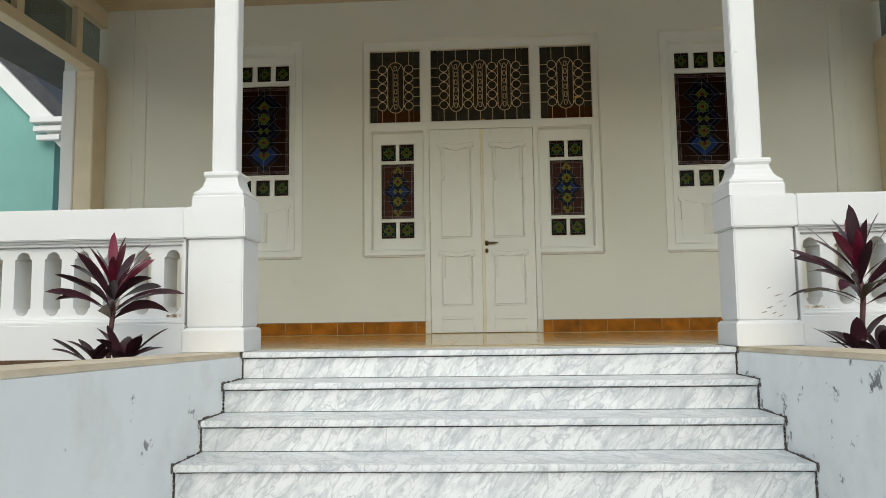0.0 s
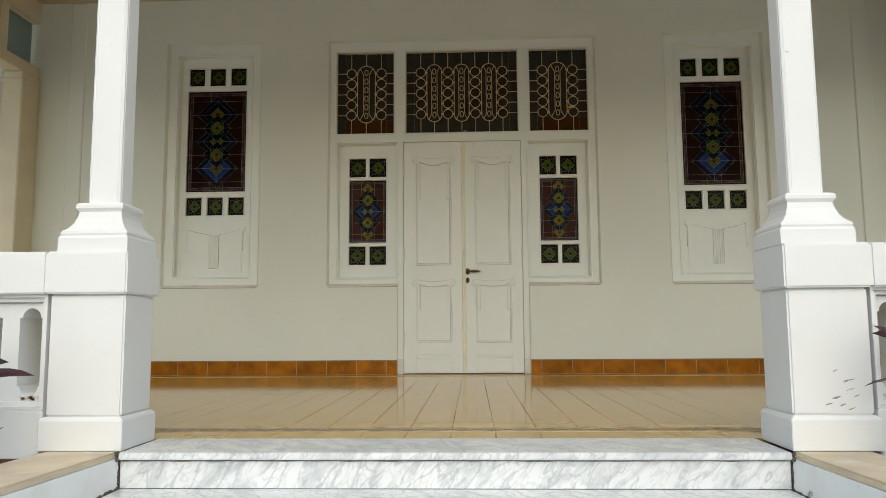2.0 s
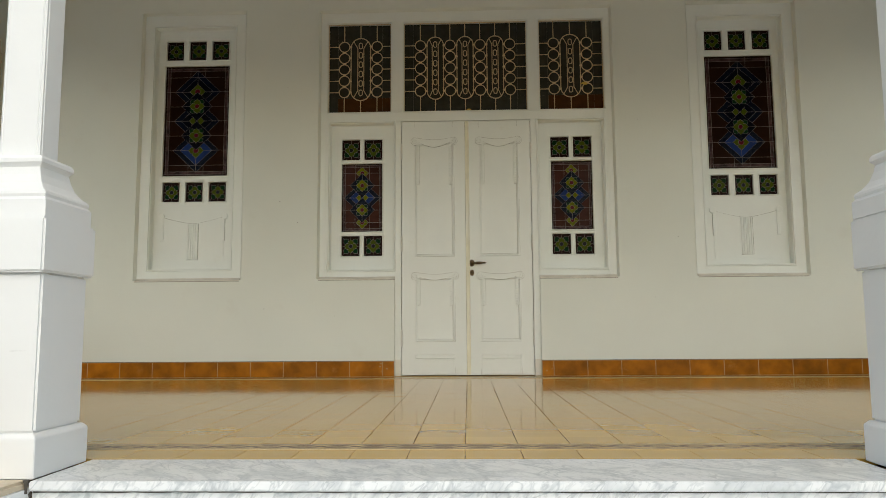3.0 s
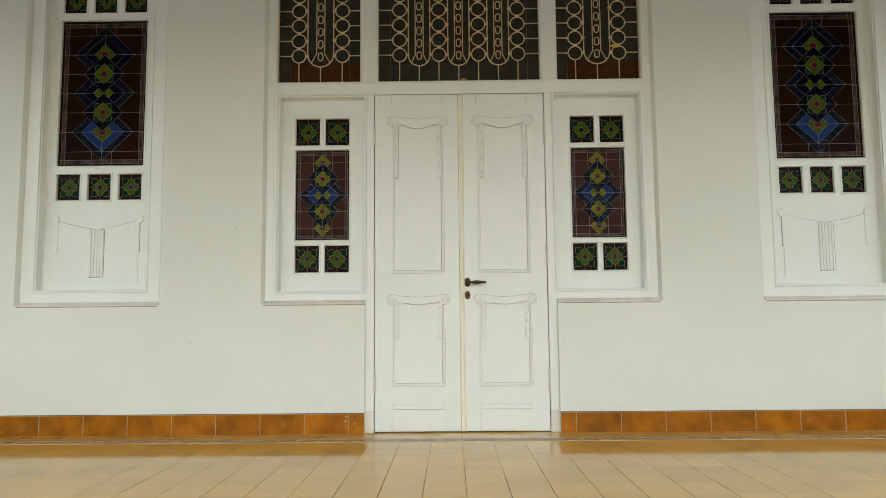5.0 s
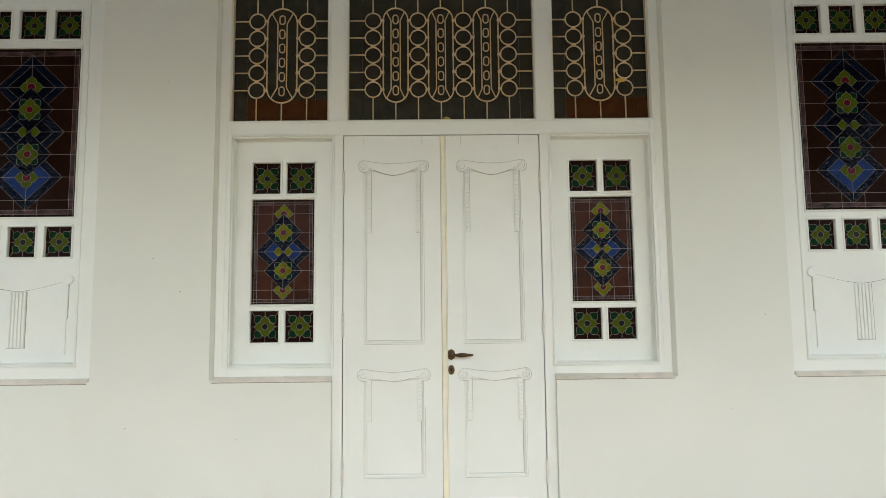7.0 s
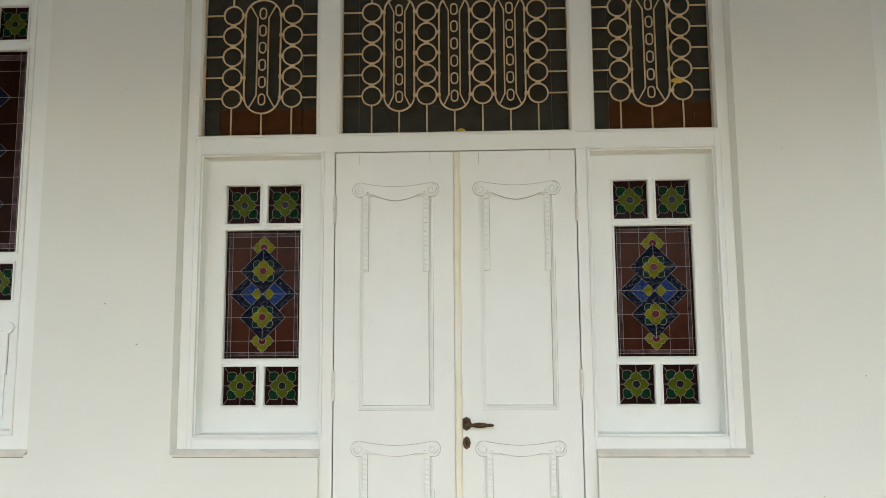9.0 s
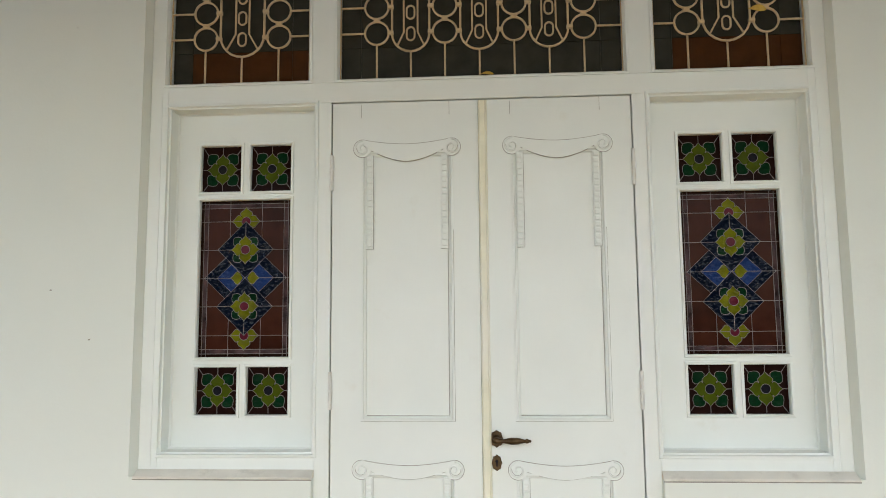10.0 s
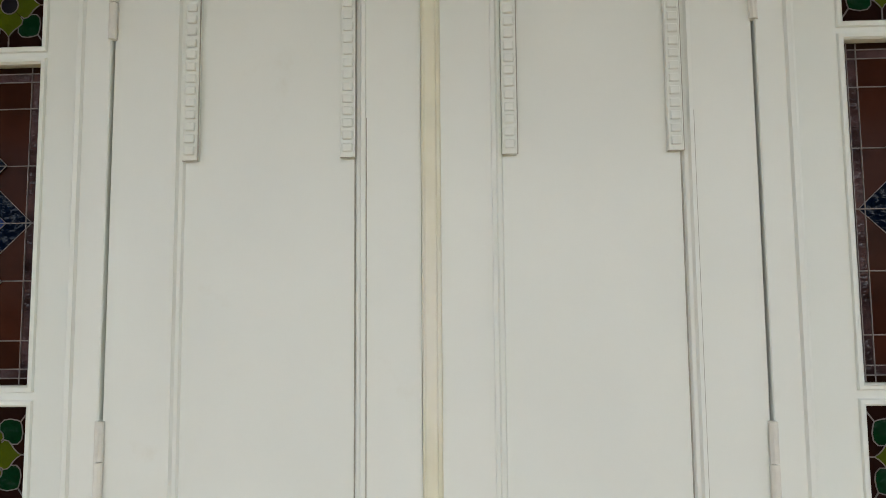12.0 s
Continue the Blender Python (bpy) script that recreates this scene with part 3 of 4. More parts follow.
def small_design(hw, hh):
    pieces, lines = [], []
    for i in range(4):
        a = math.pi / 4 + i * math.pi / 2
        sx, sz = math.copysign(1, math.cos(a)), math.copysign(1, math.sin(a))
        pieces.append(("green_leaf", [(sx * x * hw / 0.0875, sz * z * hh / 0.097) for x, z in LEAF_FORM], 1, GLASS_GREEN))
        lines.append(([(sx * 0.063 * hw / 0.0875, sz * 0.063 * hh / 0.097), (sx * hw, sz * hh)], 0.0016))
    for i in range(4):
        a = i * math.pi / 2
        r1 = 0.067 * (hw / 0.0875 if i % 2 == 0 else hh / 0.097)
        pieces.append(("petal", petal(0, 0, a, 0.019, r1), 2, GLASS_OLIVE))
        e = hw if i % 2 == 0 else hh
        lines.append(([(math.cos(a) * r1, math.sin(a) * r1), (math.cos(a) * e, math.sin(a) * e)], 0.0016))
    pieces.append(("flower_eye", ellipse(0, 0, 0.019, 0.019, 14), 3, GLASS_BLACK))
    return pieces, lines


def flower(pieces, cx, cz, r, eye, petals=(0, 1, 2, 3), leaves=True, layer=4, mat=None):
    """Broad pointed petals round a ruby eye, with a rounded green leaf in each corner."""
    if leaves:
        for sx in (-1, 1):
            for sz in (-1, 1):
                pieces.append(("green_leaf", [(cx + sx * x * r / 0.078, cz + sz * z * r / 0.078) for x, z in LEAF_FORM], layer, GLASS_GREEN))
    for i in petals:
        pieces.append(("petal", petal(cx, cz, i * math.pi / 2, eye, r), layer + 1, mat or GLASS_YELLOW))
    pieces.append(("flower_eye", ellipse(cx, cz, eye, eye, 16), layer + 2, GLASS_RED))


def border(pieces, lines, hw, hh, inset, width):
    a, b = hw - inset, hh - inset
    for d in (0, width):
        for sx in (-1, 1):
            lines.append(([(sx * (a - d), -hh), (sx * (a - d), hh)], 0.0013))
        for sz in (-1, 1):
            lines.append(([(-hw, sz * (b - d)), (hw, sz * (b - d))], 0.0013))
    for sx in (-1, 1):
        x = sorted((sx * a, sx * (a - width)))
        pieces.append(("border_glass", [(x[0], -b), (x[1], -b), (x[1], b), (x[0], b)], 0, GLASS_PINK))
    for sz in (-1, 1):
        z = sorted((sz * b, sz * (b - width)))
        pieces.append(("border_glass", [(-a + width, z[0]), (a - width, z[0]), (a - width, z[1]), (-a + width, z[1])], 0, GLASS_PINK))


def ground_panes(pieces, lines, hw, hh, edge, x, zs, stop, mat):
    """The brown field inside the border: upright leads at -x and x, level leads at zs."""
    a, b = hw - edge, hh - edge
    cols, rows_ = (-a, -x, x, a), [-b, *sorted(zs), b]
    for z0, z1 in zip(rows_, rows_[1:]):
        for x0, x1 in zip(cols, cols[1:]):
            pieces.append(("field_pane", [(x0, z0), (x1, z0), (x1, z1), (x0, z1)], 0, mat))
    for z in zs:
        lines.append(([(-hw, z), (hw, z)], 0.0014))
    for u in (-x, x):
        for s in (-1, 1):
            lines.append(([(u, s * hh), (u, s * stop)], 0.0014))


def side_design(hw, hh):
    pieces, lines = [], []
    border(pieces, lines, hw, hh, 0.014, 0.018)
    ground_panes(pieces, lines, hw, hh, 0.032, 0.068, (0.238, 0.118, 0.0, -0.118, -0.238), 0.17, GLASS_FIELD)
    pieces.append(("navy_diamond", diamond(0, 0, 0.174, 0.166), 1, GLASS_NAVY))
    pieces.append(("blue_diamond", diamond(0, 0, 0.120, 0.114), 2, GLASS_BLUE))
    for s in (-1, 1):
        flower(pieces, 0, s * 0.238, 0.062, 0.019, petals=(0, 2, 1 if s > 0 else 3), leaves=False, layer=1)
    for s in (-1, 1):
        pieces.append(("navy_diamond", diamond(0, s * 0.119, 0.118, 0.1185), 4, GLASS_NAVY))
        pieces.append(("petal", petal(0, 0, 0 if s > 0 else math.pi, 0.012, 0.062, False), 5, GLASS_YELLOW))
    for s in (-1, 1):
        flower(pieces, 0, s * 0.118, 0.061, 0.0185, layer=5)
        lines.append(([(s * 0.174, 0), (s * 0.062, 0)], 0.0013, 0.0045))
        lines.append(([(0, s * 0.236), (0, s * 0.179)], 0.0013, 0.0068))
        for z in (-0.118, 0.118):
            lines.append(([(s * 0.118, z), (s * 0.061, z)], 0.0013, 0.0068))
    return pieces, lines


def tall_design(hw, hh):
    pieces, lines = [], []
    border(pieces, lines, hw, hh, 0.020, 0.028)
    ground_panes(pieces, lines, hw, hh, 0.048, 0.073, (0.436, 0.29, 0.145, 0.0, -0.145, -0.29, -0.436), 0.436, GLASS_BROWN_DIM)
    for z in (0.29, 0.0, -0.29):
        pieces.append(("navy_diamond", diamond(0, z, 0.222, 0.214), 1, GLASS_NAVY))
        pieces.append(("blue_diamond", diamond(0, z, 0.155, 0.146), 2, GLASS_BLUE if z < 0 else GLASS_INK))
    for s in (-1, 1):
        flower(pieces, 0, s * 0.292, 0.078, 0.026, petals=(0, 2, 1 if s > 0 else 3), leaves=False, layer=2, mat=GLASS_OLIVE)
    for s in (-1, 1):
        pieces.append(("navy_diamond", diamond(0, s * 0.144, 0.148, 0.1435), 5, GLASS_INK))
        pieces.append(("petal", petal(0, 0, 0 if s > 0 else math.pi, 0.012, 0.076, False), 6, GLASS_OLIVE))
    for s in (-1, 1):
        flower(pieces, 0, s * 0.145, 0.077, 0.022, layer=6, mat=GLASS_OLIVE)
        lines.append(([(0, s * 0.505), (0, s * 0.370)], 0.0014, 0.0045))
        for z in (-0.29, 0.0, 0.29):
            lines.append(([(s * 0.222, z), (s * 0.077, z)], 0.0014, 0.0045))
        for z in (-0.145, 0.145):
            lines.append(([(s * 0.148, z), (s * 0.077, z)], 0.0014, 0.0080))
    return pieces, lines


BEAD = [(-0.012, -0.001), (-0.010, -0.006), (-0.003, -0.007), (0.001, -0.002), (0.001, 0.020), (-0.012, 0.020)]
SASH = FRAME + 0.078


def glazing(parent, holes):
    for a, b, c, d in holes:
        bm = bmesh.new()
        rect_sweep(bm, a, b, c, d, [(i, SASH + y) for i, y in BEAD])
        part("glazing_bead", bm, TIMBER, parent)


def sash_moulding(parent, x0, x1, z0, z1):
    bm = bmesh.new()
    rect_sweep(bm, x0, x1, z0, z1, [(-0.010, FRAME + 0.002), (-0.006, FRAME - 0.007), (0.002, FRAME - 0.008), (0.006, FRAME + 0.004), (0.012, FRAME + 0.006), (0.014, SASH - 0.008), (0.020, SASH - 0.002), (0.020, SASH + 0.02), (-0.010, SASH + 0.02)])
    part("moulding", bm, TIMBER, parent)


def sidelight(cx, k):
    win = thing("sidelight_window", "narrow white sidelight with leaded floral stained glass", "window", "sidelights beside the door")
    x0, x1, z0, z1 = XC + (-1.295 if k == 0 else 0.667), XC + (-0.667 if k == 0 else 1.295), 0.964, 2.379
    w = 0.1935
    holes = [(cx - w, cx - w + 0.174, 2.030, 2.228), (cx + w - 0.174, cx + w, 2.030, 2.228), (cx - w, cx + w, 1.342, 1.995),
             (cx - w, cx - w + 0.174, 1.110, 1.303), (cx + w - 0.174, cx + w, 1.110, 1.303)]
    bm = bmesh.new()
    pierced(bm, x0, x1, z0, z1, holes, SASH, SASH + 0.035)
    part("sash", bm, TIMBER, win)
    glazing(win, holes)
    sash_moulding(win, x0, x1, z0, z1)
    for h in holes:
        big = h[3] - h[2] > 0.3
        stained_pane(win, *h, side_design if big else small_design, "side" if big else "small", "leaded floral stained glass in brown, blue and yellow" if big else "small leaded pane with a green flower")


sidelight(XC - 0.987, 0)
sidelight(XC + 0.993, 1)


def tall_window(cx, name, k):
    win = thing(name, "tall white side window with leaded stained glass and carved lower panel", "window", "tall windows in the wall", kind="structure")
    bm = bmesh.new()
    pierced(bm, cx - 0.49, cx + 0.49, 0.905, 3.465, [(cx - 0.398, cx + 0.398, 0.985, 3.355)], FRAME, FRAME + 0.13)
    part("window_frame", bm, TIMBER, win)
    holes = [(cx - 0.316, cx + 0.316, 1.898, 2.989)]
    for i in (-1, 0, 1):
        holes += [(cx + i * 0.224 - 0.084, cx + i * 0.224 + 0.084, 3.046, 3.238), (cx + i * 0.224 - 0.084, cx + i * 0.224 + 0.084, 1.648, 1.838)]
    bm = bmesh.new()
    pierced(bm, cx - 0.398, cx + 0.398, 0.985, 3.355, holes, SASH, SASH + 0.035)
    part("sash", bm, TIMBER, win)
    glazing(win, holes)
    sash_moulding(win, cx - 0.398, cx + 0.398, 0.985, 3.355)
    for h in holes:
        big = h[3] - h[2] > 0.3
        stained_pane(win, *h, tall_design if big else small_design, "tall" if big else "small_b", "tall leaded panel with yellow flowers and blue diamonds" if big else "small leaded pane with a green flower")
    # carved apron
    bm = bmesh.new()
    top = [(cx + 0.30 * t, 1.435 + 0.065 * abs(t) ** 1.4) for t in [i / 10 - 1 for i in range(21)]]
    plate(bm, [(cx - 0.30, 1.05), (cx + 0.30, 1.05)] + top[::-1], SASH - 0.006, SASH + 0.002)
    part("carved_panel", bm, TIMBER, win)
    # shade along the apron carving, put in as dark lines
    shade_crack(win, [(x, SASH - 0.0004, q + 0.001) for x, q in top], 0.0020)
    for s in (-1, 1):
        shade_crack(win, [(cx + s * 0.3075, SASH - 0.0004, 1.50), (cx + s * 0.3075, SASH - 0.0004, 1.27), (cx + s * 0.277, SASH - 0.0004, 1.268)], 0.0016)
    shade_crack(win, [(cx - 0.055, SASH - 0.006, 1.09), (cx + 0.056, SASH - 0.006, 1.09), (cx + 0.056, SASH - 0.006, 1.435)], 0.0018)
    for s in (-1, 1):
        bm = bmesh.new()
        plate(bm, ellipse(cx + s * 0.305, 1.508, 0.031, 0.031, 20), SASH - 0.012, SASH + 0.002)
        soften(bm, 0.003)
        part("roundel", bm, TIMBER, win)
        block("side_strip", (cx + s * 0.292 - 0.015, cx + s * 0.292 + 0.015, SASH - 0.011, SASH, 1.27, 1.49), TIMBER, win, bevel=0.002)
    for i in range(5):
        x = cx - 0.044 + 0.022 * i
        block("flute", (x - 0.009, x + 0.009, SASH - 0.013, SASH - 0.004, 1.092, 1.436), TIMBER, win, bevel=0.003)
    return win


tall_window(XC - 2.60, "window_1", 0)
tall_window(XC + 2.59, "window_2", 1)


# ---- transom lights with iron grilles ----
def arc(cx, cz, r, a0, a1, n=10):
    return [(cx + r * math.cos(a0 + (a1 - a0) * i / n), cz + r * math.sin(a0 + (a1 - a0) * i / n)) for i in range(n + 1)]


ring_mesh = {}


def grille_piece(kind):
    if kind not in ring_mesh:
        bm = bmesh.new()
        if kind == "ring":
            tube(bm, [(x, 0, z) for x, z in ellipse(0, 0, 0.050, 0.050, 20)], 0.0048, 6, closed=True)
        elif kind == "oval":
            pts = arc(0, 0.012, 0.0165, 0, math.pi, 7) + arc(0, -0.012, 0.0165, math.pi, 2 * math.pi, 7)
            tube(bm, [(x, 0, z) for x, z in pts], 0.0042, 6, closed=True)
        else:
            box(bm, -0.0125, 0.0125, -0.009, 0.009, -0.0075, 0.0075)
            soften(bm, 0.002)
        ring_mesh[kind] = finish(kind, bm, GRILLE, smooth=kind != "collar")
    return ring_mesh[kind]


def transom(x0, x1, cx, capsules, circles, cap_half, label):
    z0, z1 = 2.463, 3.366
    cz = 2.915
    win = thing("transom_window", label, "transom window", "transom lights over the door")
    bm = bmesh.new()
    rect_sweep(bm, x0, x1, z0, z1, [(0.0, FRAME - 0.004), (0.008, FRAME - 0.004), (0.016, FRAME + 0.01), (0.016, FRAME + 0.07), (0.0, FRAME + 0.07)])
    part("moulding", bm, TIMBER, win)
    gy = FRAME + 0.028
    rows = [cz + d for d in (0.214, 0.1015, -0.011, -0.1235, -0.236)]
    top, bottom = cz + 0.297, cz - 0.318
    bm = bmesh.new()
    lo, hi, le, ri = z0 + 0.018, z1 - 0.018, x0 + 0.018, x1 - 0.018
    tube(bm, [(le, gy, lo), (ri, gy, lo), (ri, gy, hi), (le, gy, hi)], 0.0045, 6, closed=True)
    for u in circles:
        tube(bm, [(cx + u, gy, lo), (cx + u, gy, rows[-1] - 0.05)], 0.0045, 6)
        tube(bm, [(cx + u, gy, hi), (cx + u, gy, rows[0] + 0.05)], 0.0045, 6)
    for u in capsules:
        tube(bm, [(cx + u, gy, lo), (cx + u, gy, bottom)], 0.0045, 6)
        tube(bm, [(cx + u, gy, hi), (cx + u, gy, top)], 0.0045, 6)
    for z in rows:
        tube(bm, [(le, gy, z), (cx + circles[0] - 0.05, gy, z)], 0.0045, 6)
        tube(bm, [(ri, gy, z), (cx + circles[-1] + 0.05, gy, z)], 0.0045, 6)
    grille = part("grille", bm, GRILLE, win, "cream-painted wrought-iron grille", smooth=True)
    for u in capsules:
        h = cap_half
        bm = bmesh.new()
        pts = arc(cx + u, top - h, h, 0, math.pi, 12) + arc(cx + u, bottom + h, h, math.pi, 2 * math.pi, 12)
        tube(bm, [(x, gy, z) for x, z in pts], 0.005, 6, closed=True)
        for s in (-1, 1):
            tube(bm, [(cx + u + s * h * 0.72, gy, top - h * 0.32), (cx + u + s * 0.029, gy, top - h - 0.005), (cx + u + s * 0.029, gy, bottom + h + 0.005), (cx + u + s * h * 0.72, gy, bottom + h * 0.32)], 0.0042, 6)
        part("long_link", bm, GRILLE, grille, smooth=True)
        span = (top - 0.075) - (bottom + 0.075)
        for i in range(6):
            ob = new("oval", grille_piece("oval"))
            ob.parent = grille
            ob.location = (cx + u, gy - 0.002, bottom + 0.075 + span * i / 5)
    for u in circles:
        for i, z in enumerate(rows):
            ob = new("ring", grille_piece("ring"))
            ob.parent = grille
            ob.location = (cx + u, gy, z)
            if i:
                ob = new("collar", grille_piece("collar"))
                ob.parent = grille
                ob.location = (cx + u, gy, z + 0.05625)
            for w in capsules:
                if abs(w - u) < 0.2:
                    ob = new("collar", grille_piece("collar"))
                    ob.parent = grille
                    ob.location = (cx + w + math.copysign(cap_half + 0.006, u - w), gy - 0.001, z)
    py = FRAME + 0.058
    lines = sorted({x0 + 0.016, x1 - 0.016, x0 + 0.10, x1 - 0.10})
    side = len(capsules) == 1
    for a, b in zip(lines, lines[1:]):
        for c, d, mat in ((z0, z0 + 0.165, GLASS_AMBER if side and a > x0 + 0.05 else GLASS_GREY), (z0 + 0.165, z1, GLASS_GREY)):
            block("pane", (a + 0.001, b - 0.001, py, py + 0.005, c + 0.001, d - 0.001), mat, win, bevel=0)
    return win


transom(XC - 0.594, XC + 0.600, XC + 0.0025, (-0.285, 0.0, 0.286), (-0.427, -0.143, 0.143, 0.427), 0.078, "wide transom light with cream iron ring-and-link grille")
transom(XC - 1.320, XC - 0.690, XC - 0.9975, (0.0,), (-0.157, 0.157), 0.094, "small transom light with cream iron ring grille")
transom(XC + 0.690, XC + 1.322, XC + 1.001, (0.0,), (-0.157, 0.157), 0.094, "small transom light with cream iron ring grille")


# ---- the double door ----
LEAF = FRAME + 0.008
bead_mesh = []


def spiral(cx, cz, r, turn, n=26):
    return [(cx + turn * r * (1 - 0.82 * i / n) * math.cos(math.pi / 2 + 2.9 * math.pi * i / n), LEAF - 0.0108, cz + r * (1 - 0.82 * i / n) * math.sin(math.pi / 2 + 2.9 * math.pi * i / n)) for i in range(n + 1)]


def swag(leaf, cx, z, sag):
    """Carved drapery between two scrolls, above a panel."""
    ts = [i / 12 - 1 for i in range(25)]
    top = [(cx + 0.181 * t, z + 0.016 + 0.021 * abs(t) ** 1.8) for t in ts]
    low = [(cx + 0.152 * t, z - sag + (sag - 0.004) * abs(t) ** 1.7) for t in ts]
    bm = bmesh.new()
    plate(bm, low + top[::-1], LEAF - 0.009, LEAF + 0.012)
    soften(bm, 0.0015)
    part("swag", bm, TIMBER, leaf, "carved swag with scrolled ends")
    # the carving's edge shade, put in as dark lines
    shade_crack(leaf, [(x, LEAF - 0.0085, q) for x, q in top], 0.0014, DOOR_SHADE_CRACK)
    shade_crack(leaf, [(x, LEAF - 0.002, q) for x, q in low], 0.0026, DOOR_SHADE_CRACK)
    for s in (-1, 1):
        shade_crack(leaf, [(cx + s * (0.181 + 0.0366 * math.sin(a)), LEAF - 0.0095, z + 0.0366 * math.cos(a)) for a in [i * 0.22 for i in range(17)]], 0.0013, DOOR_SHADE_CRACK)
    for s in (-1, 1):
        bm = bmesh.new()
        plate(bm, ellipse(cx + s * 0.181, z, 0.0365, 0.0365, 24), LEAF - 0.0100, LEAF + 0.012)
        part("scroll", bm, TIMBER, leaf)
        bm = bmesh.new()
        tube(bm, spiral(cx + s * 0.181, z, 0.0325, -s), 0.0036, 6)
        part("scroll_ridge", bm, TIMBER, leaf, smooth=True)
        shade_crack(leaf, [(p[0] * 0.86 + (cx + s * 0.181) * 0.14, LEAF - 0.0102, p[2] * 0.86 + z * 0.14) for p in spiral(cx + s * 0.181, z, 0.0325, -s)[4:]], 0.0014, DOOR_SHADE_CRACK)


def bead_strip(leaf, cx, z0, z1, n):
    bm = bmesh.new()
    box(bm, cx - 0.0138, cx + 0.0138, LEAF - 0.005, LEAF + 0.012, z0, z1)
    soften(bm, 0.0012)
    strip = part("bead_strip", bm, TIMBER, leaf)
    # shade below and right of the strip, drawn as a line
    shade_crack(strip, [(cx - 0.0145, LEAF - 0.002, z0 - 0.0006), (cx + 0.0145, LEAF - 0.002, z0 - 0.0006), (cx + 0.0145, LEAF - 0.002, z1)], 0.0013, DOOR_SHADE_CRACK)
    if not bead_mesh:
        bm = bmesh.new()
        box(bm, -0.0096, 0.0096, -0.0065, 0.001, -0.0084, 0.0084)
        for v in bm.verts:
            if v.co.y < 0 and v.co.z > 0:
                v.co.y += 0.0025
        soften(bm, 0.0018)
        bead_mesh.append(finish("bead", bm, TIMBER))
    step = (z1 - z0 - 0.008) / n
    for i in range(n):
        ob = new("bead", bead_mesh[0])
        ob.parent = strip
        ob.location = (cx, LEAF - 0.005, z0 + 0.006 + step * (i + 0.5))


def panel_line(leaf, x0, x1, z0, z1):
    bm = bmesh.new()
    rect_sweep(bm, x0, x1, z0, z1, [(-0.004, LEAF + 0.001), (-0.003, LEAF - 0.005), (0.004, LEAF - 0.006), (0.008, LEAF + 0.001), (0.014, LEAF + 0.003), (0.018, LEAF + 0.012), (0.018, LEAF + 0.03), (-0.004, LEAF + 0.03)])
    part("panel_moulding", bm, TIMBER, leaf)
    # moulding shade at right and foot, drawn as dark lines
    shade_crack(leaf, [(x1 + 0.0042, LEAF - 0.0002, z0 + 0.7 * (z1 - z0)), (x1 + 0.0042, LEAF - 0.0002, z0 - 0.0042), (x0 - 0.0042, LEAF - 0.0002, z0 - 0.0042)], 0.0012, DOOR_SHADE_CRACK)
    shade_crack(leaf, [(x1 - 0.0185, LEAF + 0.0095, z0 + 0.7 * (z1 - z0)), (x1 - 0.0185, LEAF + 0.0095, z0 + 0.0185), (x0 + 0.0185, LEAF + 0.0095, z0 + 0.0185)], 0.0014, DOOR_SHADE_CRACK)


def door_leaf(x0, x1, cx, label):
    leaf = thing("door_leaf", label, "door", "leaves of the double door")
    bm = bmesh.new()
    pierced(bm, x0, x1, 0.008, 2.3745, [(cx - 0.178, cx + 0.178, 1.100, 2.162), (cx - 0.178, cx + 0.178, 0.318, 0.892)], LEAF, LEAF + 0.045)
    part("leaf_board", bm, TIMBER, leaf)
    for z0, z1 in ((1.100, 2.162), (0.318, 0.892)):
        block("panel", (cx - 0.178, cx + 0.178, LEAF + 0.010, LEAF + 0.03, z0, z1), TIMBER, leaf, bevel=0)
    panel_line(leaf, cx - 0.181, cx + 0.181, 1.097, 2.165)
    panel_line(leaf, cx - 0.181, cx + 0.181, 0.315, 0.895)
    swag(leaf, cx, 2.181, 0.054)
    swag(leaf, cx, 0.911, 0.036)
    for s in (-1, 1):
        bead_strip(leaf, cx + s * 0.151, 1.770, 2.152, 16)
        bead_strip(leaf, cx + s * 0.151, 0.640, 0.882, 10)
    for x, q in ((cx - 0.187, 2.312), (cx + 0.172, 2.318), (cx - 0.186, 0.012), (cx + 0.184, 0.02)):
        shade_crack(leaf, [(x, LEAF - 0.0002, q), (x, LEAF - 0.0002, q + 0.056)], 0.0009, DOOR_SHADE_CRACK)
    block("bottom_rail_moulding", (cx - 0.18, cx + 0.18, LEAF - 0.010, LEAF, 0.157, 0.196), TIMBER, leaf, bevel=0.004)
    block("kick_panel", (cx - 0.178, cx + 0.178, LEAF - 0.007, LEAF, 0.012, 0.150), TIMBER, leaf, bevel=0.002)
    return leaf


left_leaf = door_leaf(XC - 0.6022, XC - 0.0094, -0.277, "closed white door leaf with carved swags and beading")
right_leaf = door_leaf(XC - 0.006, XC + 0.6022, 0.327, "closed white door leaf with brass lever handle")
bm = bmesh.new()
strip_profile = [(-0.018, 0.0), (-0.018, -0.006), (-0.014, -0.010), (-0.010, -0.007), (-0.006, -0.0065), (0.008, -0.0065), (0.011, -0.011), (0.016, -0.008), (0.018, 0.0)]
ends = [[bm.verts.new((XC + 0.010 + x, LEAF - 0.0005 + y, z)) for x, y in strip_profile] for z in (0.008, 2.372)]
for k in range(len(strip_profile)):
    q = (k + 1) % len(strip_profile)
    bm.faces.new((ends[0][k], ends[0][q], ends[1][q], ends[1][k]))
bm.faces.new(ends[0])
bm.faces.new(ends[1][::-1])
part("cover_strip", bm, YELLOWED, right_leaf, "yellowed cover strip along the meeting edge")
